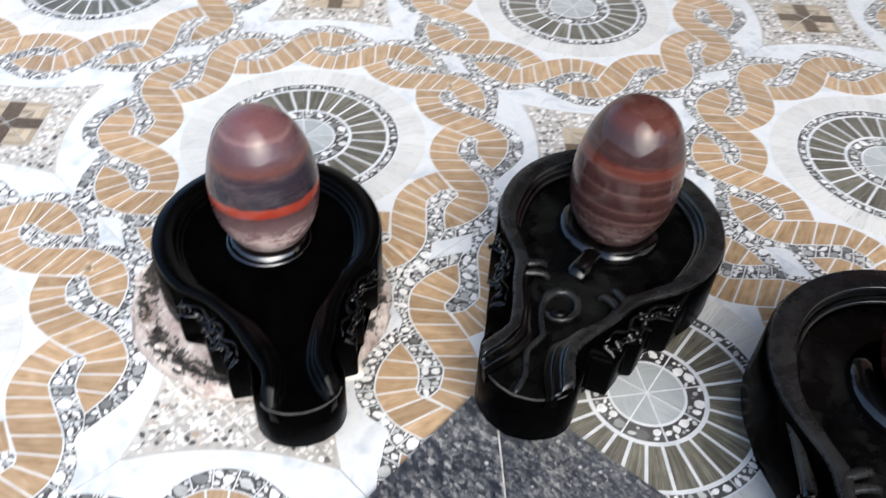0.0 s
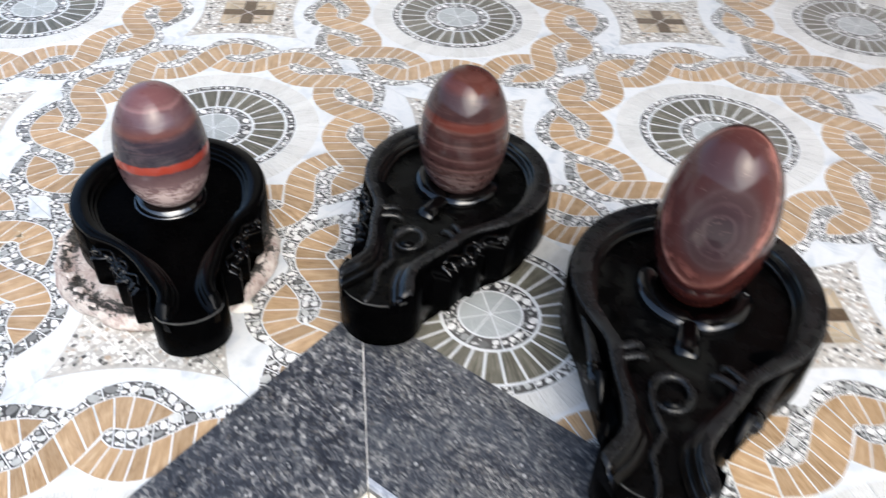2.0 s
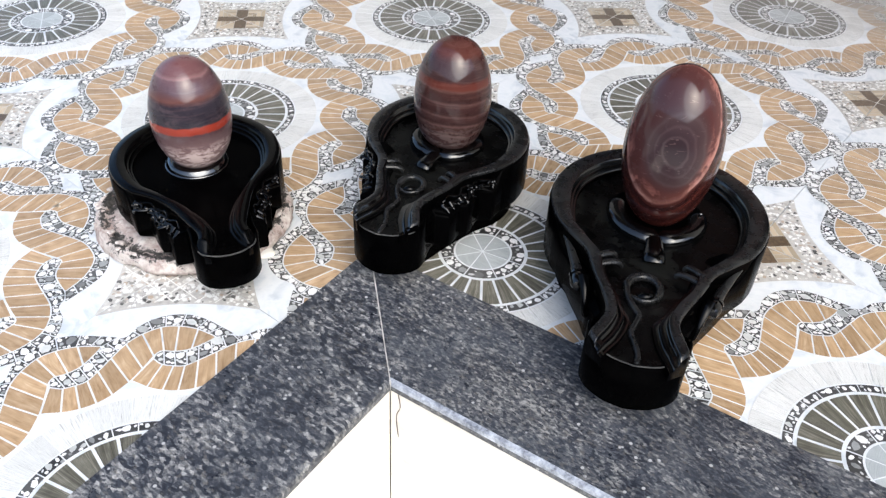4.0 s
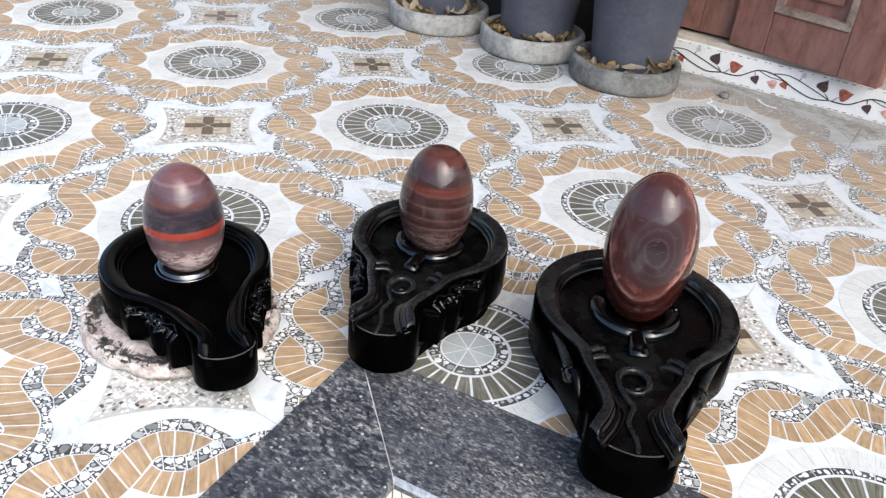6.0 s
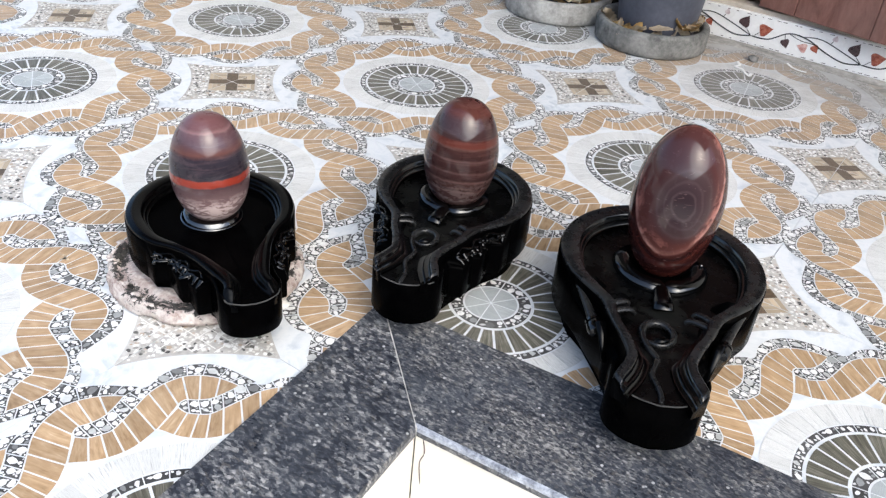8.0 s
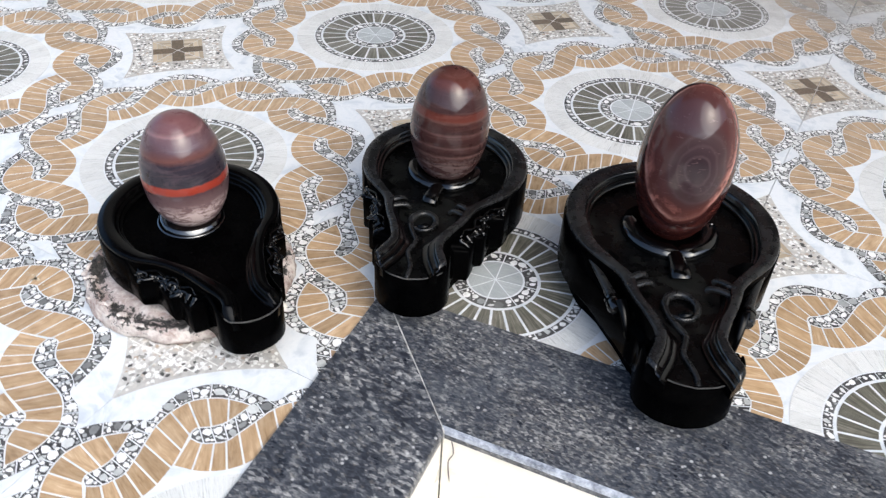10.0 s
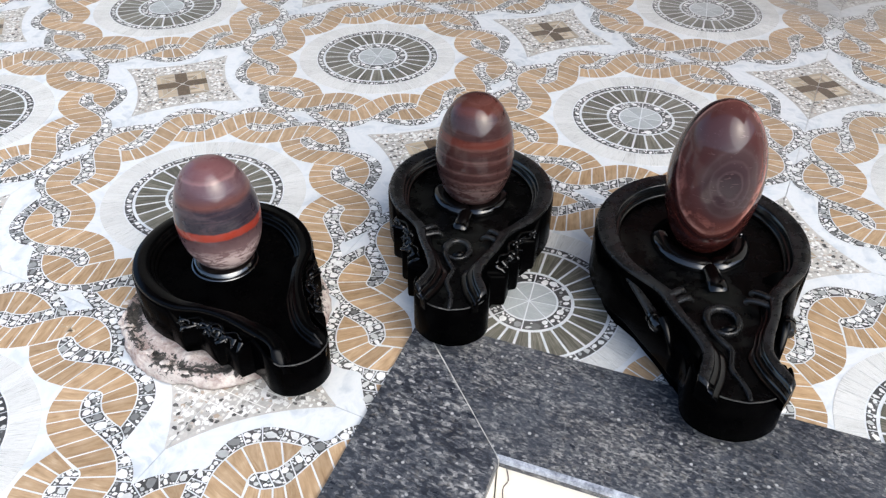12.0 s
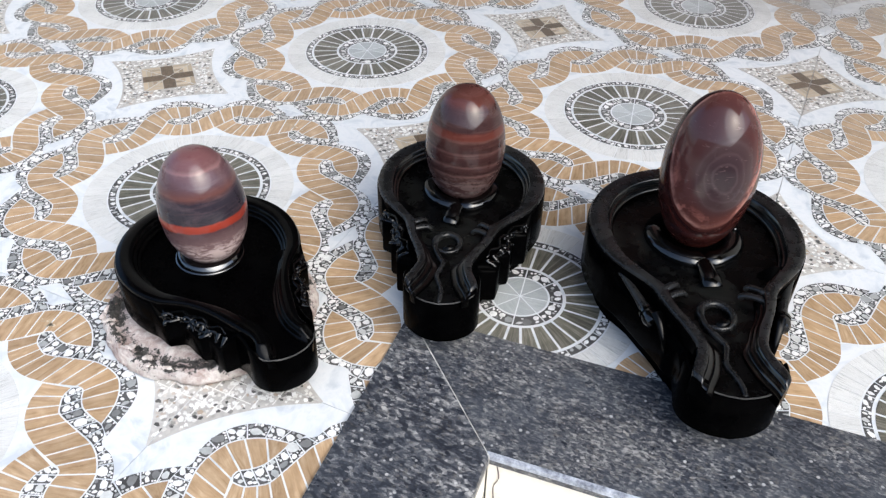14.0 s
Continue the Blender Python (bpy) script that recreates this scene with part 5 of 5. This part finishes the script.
def wheel_tile(bare=()):
    """One printed tile; at a bare corner the patch is ruled with pale lines and has no cross."""
    sh = Sheet()
    rng = random.Random(21)
    h = P / 2 - 0.0004
    low = -0.0005
    sh.face([(-h, -h), (h, -h), (h, h), (-h, h)], low, WHITE, depth=0.0105)

    def sector(r0, r1, a, b, mat, g, steps=4, uvr=1.0, id0=0.0, dep=0.0004):
        pts = [(r1 * K * math.cos(a + (b - a) * i / steps), r1 * K * math.sin(a + (b - a) * i / steps)) for i in range(steps + 1)]
        if r0 > 0:
            pts += [(r0 * K * math.cos(b - (b - a) * i / steps), r0 * K * math.sin(b - (b - a) * i / steps)) for i in range(steps + 1)]
        else:
            pts.append((0.0, 0.0))
        uv = [(id0 + math.hypot(*p) * 0 + math.atan2(p[1], p[0]) * uvr, math.hypot(*p) * 8) for p in pts]
        q = shrink(pts, g)
        sh.face(q, 0.0, mat, uv, dep)
        return q

    tau = 2 * math.pi
    off = radians(11)
    for k in range(8):
        sector(0, 0.0275, off + tau * k / 8, off + tau * (k + 1) / 8, SLATE, 0.0008, 4, 3.0, k)
    for k in range(8):
        q = sector(0.0283, 0.0418, off + tau * k / 8, off + tau * (k + 1) / 8, BED, 0.0008, 5, dep=0.0)
        sh.v[-len(q):] = [(x, y, -0.0002) for x, y in q]
        pebbles(sh, shrink(q, 0.0002), rng, ((0.0058, 24), (0.0042, 30), (0.0028, 50), (0.0019, 70)))
    for k in range(26):
        sector(0.0432, 0.0785, tau * k / 26 + 0.02, tau * (k + 1) / 26 + 0.02, OLIVE, 0.0016, 3, 5.0, k * 1.7)
    for k in range(28):
        q = sector(0.0800, 0.0890, tau * k / 28 + 0.02, tau * (k + 1) / 28 + 0.02, BED, 0.0006, 3, dep=0.0)
        sh.v[-len(q):] = [(x, y, -0.0002) for x, y in q]
        pebbles(sh, q, rng, ((0.0042, 14), (0.0030, 20), (0.0020, 40)))
    for k in range(42):
        sector(0.0897, 0.1155, tau * k / 42, tau * (k + 1) / 42, ASH, 0.0004, 3, 9.0, k * 1.3)
    # the chain of amber bands round the wheel
    for lobe in range(12):
        N = len(BAND_CUTS) - 1
        cl, cr = stations((SIDE_L, SIDE_L2), [c[0] for c in BAND_CUTS], lobe), stations((SIDE_R,), [c[1] for c in BAND_CUTS], lobe)
        for k in range(N):
            a, b = cl[3 * k:3 * k + 4], cr[3 * k:3 * k + 4]
            pts = a + b[::-1]
            uv = [(k * 3.1 + lobe * 7.3 + i / 3, 0.0) for i in range(4)] + [(k * 3.1 + lobe * 7.3 + (3 - i) / 3, 1.0) for i in range(4)]
            if k == N - 1:
                pts, uv = pts[:4] + pts[5:], uv[:4] + uv[5:]
            sh.face(shrink(pts, 0.0010), 0.0, AMBER, uv, 0.0004)
        # the pebble strip lies between the band's outer side and the rim
        NP = len(PEB_CUTS) - 1
        ca, cb = stations((SIDE_R,), [c[0] for c in PEB_CUTS], lobe), stations((PEB_B,), [c[1] for c in PEB_CUTS], lobe)
        for k in range(NP):
            pts = ca[3 * k:3 * k + 4] + cb[3 * k:3 * k + 4][::-1]
            q = shrink(pts, 0.0007)
            sh.face(q, -0.0002, BED)
            pebbles(sh, q, rng, ((0.0066, 7), (0.0050, 24), (0.0039, 60), (0.0029, 110), (0.0021, 160), (0.0014, 160)))
    for k in range(16):
        x, y, r = 0.031 + rng.gauss(0, 0.008), 0.2095 + rng.gauss(0, 0.005), rng.uniform(0.0008, 0.0026)
        sh.face([(x + r * rng.uniform(0.6, 1.5) * math.cos(t * tau / 7), y + r * rng.uniform(0.5, 1.2) * math.sin(t * tau / 7)) for t in range(7)], 0.0002, SAND)
    # crushed-stone patches and the quartered cross that four tiles share
    cell = 0.0040 * K
    for sx in (1, -1):
        for sy in (1, -1):
            n = 27
            edge_r = 0.2235 * K
            for i in range(n):
                for j in range(n):
                    cx, cy = (h - (n - i - 0.5 + rng.uniform(-0.55, 0.55)) * cell for i in (i, j))
                    plain = (sx, sy) in bare
                    size = cell * rng.choice((0.42, 0.55, 0.62, 0.70, 0.80))
                    if math.hypot(cx, cy) < edge_r + size * 0.5 or not plain and (h - cx) + (h - cy) < 0.0355 * K * 1.414 and abs(cx - cy) < 0.0355 * K * 1.414:
                        continue
                    turn, sq, sides, up = rng.uniform(0, 6.28), rng.uniform(0.5, 1.0), rng.choice((4, 5, 5, 6)), rng.uniform(0.0, 0.0003)
                    ring = []
                    for k in range(sides):
                        g = tau * k / sides + rng.uniform(-0.3, 0.3)
                        x, y = size * math.cos(g) * rng.uniform(0.8, 1.1), size * sq * math.sin(g)
                        ring.append((min(h, cx + x * math.cos(turn) - y * math.sin(turn)) * sx, min(h, cy + x * math.sin(turn) + y * math.cos(turn)) * sy))
                    sh.face(ring, up, CHIP)
            # one arm of the cross points at the wheel; the sand-coloured squares beside it are cut by the tile's edge
            bed = [(h, h), (h, 0.1 * K)] + [(0.2225 * K * math.cos(t), 0.2225 * K * math.sin(t)) for t in (math.atan2(0.1, 0.2) + (math.atan2(0.2, 0.1) - math.atan2(0.1, 0.2)) * k / 10 for k in range(11))] + [(0.1 * K, h)]
            sh.face([(min(x, h) * sx, min(y, h) * sy) for x, y in bed], -0.0003, CHIPBED)
            a, w, r2 = 0.0335 * K, 0.0085 * K, math.sqrt(0.5)
            if (sx, sy) in bare:
                for k in range(5):
                    x = (0.011 + 0.0135 * k) * K
                    top_y = h - 0.001
                    low_y = max(h - (0.068 - 0.0118 * k) * K, 0.0)
                    sh.face([((h - x) * sx, top_y), ((h - x + 0.0014) * sx, top_y), ((h - x + 0.0014) * sx, low_y), ((h - x) * sx, low_y)], 0.0002, LINE)
                for k in range(3):
                    y = h - (0.013 + 0.016 * k) * K
                    wide = (0.060 - 0.012 * k) * K
                    sh.face([((h - 0.0005) * sx, y), ((h - wide) * sx, y), ((h - wide) * sx, y + 0.0013), ((h - 0.0005) * sx, y + 0.0013)], 0.0003, LINE)
                continue
            dg = lambda d, q: ((h - (d + q) * r2) * sx, (h - (d - q) * r2) * sy)
            sh.face([dg(*p) for p in shrink([(w * 0.2, -w * 0.2), (w, -w), (a, -w), (a, w), (w, w), (w * 0.2, w * 0.2)], 0.0003)], 0.0, UMBER, [(0, 0), (0.2, 0), (1, 0), (1, 1), (0.2, 1), (0, 1)])
            for k in range(4):
                e0, e1 = w + (a - w) * k / 4, w + (a - w) * (k + 1) / 4
                for sd in (1, -1):
                    q = [(e0, w), (e1, w), (e1, e1), (e0, e0)] if k else [(e0, w), (e1, w), (e1, e1)]
                    sh.face([dg(x, y * sd) for x, y in shrink(q, 0.0004)], 0.0, SAND, [(k * 0.7, 0.3)] * len(q))
    return sh.mesh("tile")


TILE = wheel_tile()
BARE = {(-1, -1): wheel_tile(((1, 1),)), (0, -1): wheel_tile(((-1, 1),))}


def cut_tile(cx, cy, source):
    """The tile without what lies under the granite and over the stair."""
    keep = bmesh.new()
    c = Vector((cx, cy))
    mid = (o + i_) / 2
    for first in (True, False):
        b = bmesh.new()
        b.from_mesh(source)
        pu = EU * mid.x - c
        pv = EV * mid.y - c
        geom = lambda: b.verts[:] + b.edges[:] + b.faces[:]
        if first:
            bmesh.ops.bisect_plane(b, geom=geom(), plane_co=(pu.x, pu.y, 0), plane_no=(EU.x, EU.y, 0), clear_outer=True)
        else:
            bmesh.ops.bisect_plane(b, geom=geom(), plane_co=(pu.x, pu.y, 0), plane_no=(EU.x, EU.y, 0), clear_inner=True)
            bmesh.ops.bisect_plane(b, geom=geom(), plane_co=(pv.x, pv.y, 0), plane_no=(EV.x, EV.y, 0), clear_inner=True)
        me = bpy.data.meshes.new("half")
        b.to_mesh(me)
        b.free()
        keep.from_mesh(me)
        bpy.data.meshes.remove(me)
    me = bpy.data.meshes.new("tile_cut")
    for mt in TILE_MATS:
        me.materials.append(mt)
    keep.to_mesh(me)
    keep.free()
    return me


lay = random.Random(8)
for ix in range(-6, 5):
    for iy in range(-6, 3):
        c = Vector((ix * P, iy * P))
        corners = [c + Vector((sx * P / 2, sy * P / 2)) for sx in (-1, 1) for sy in (-1, 1)]
        mid = (o + i_) / 2
        hid = [q.dot(EU) > mid.x and q.dot(EV) < mid.y for q in corners]
        if all(hid):
            continue
        source = BARE.get((ix, iy), TILE)
        ob = new("tile", cut_tile(c.x, c.y, source) if any(hid) else source)
        ob.parent = FLOOR
        ob.matrix_basis = pose(c.x, c.y, lay.uniform(-0.0003, 0.0), 0, 0, 0)
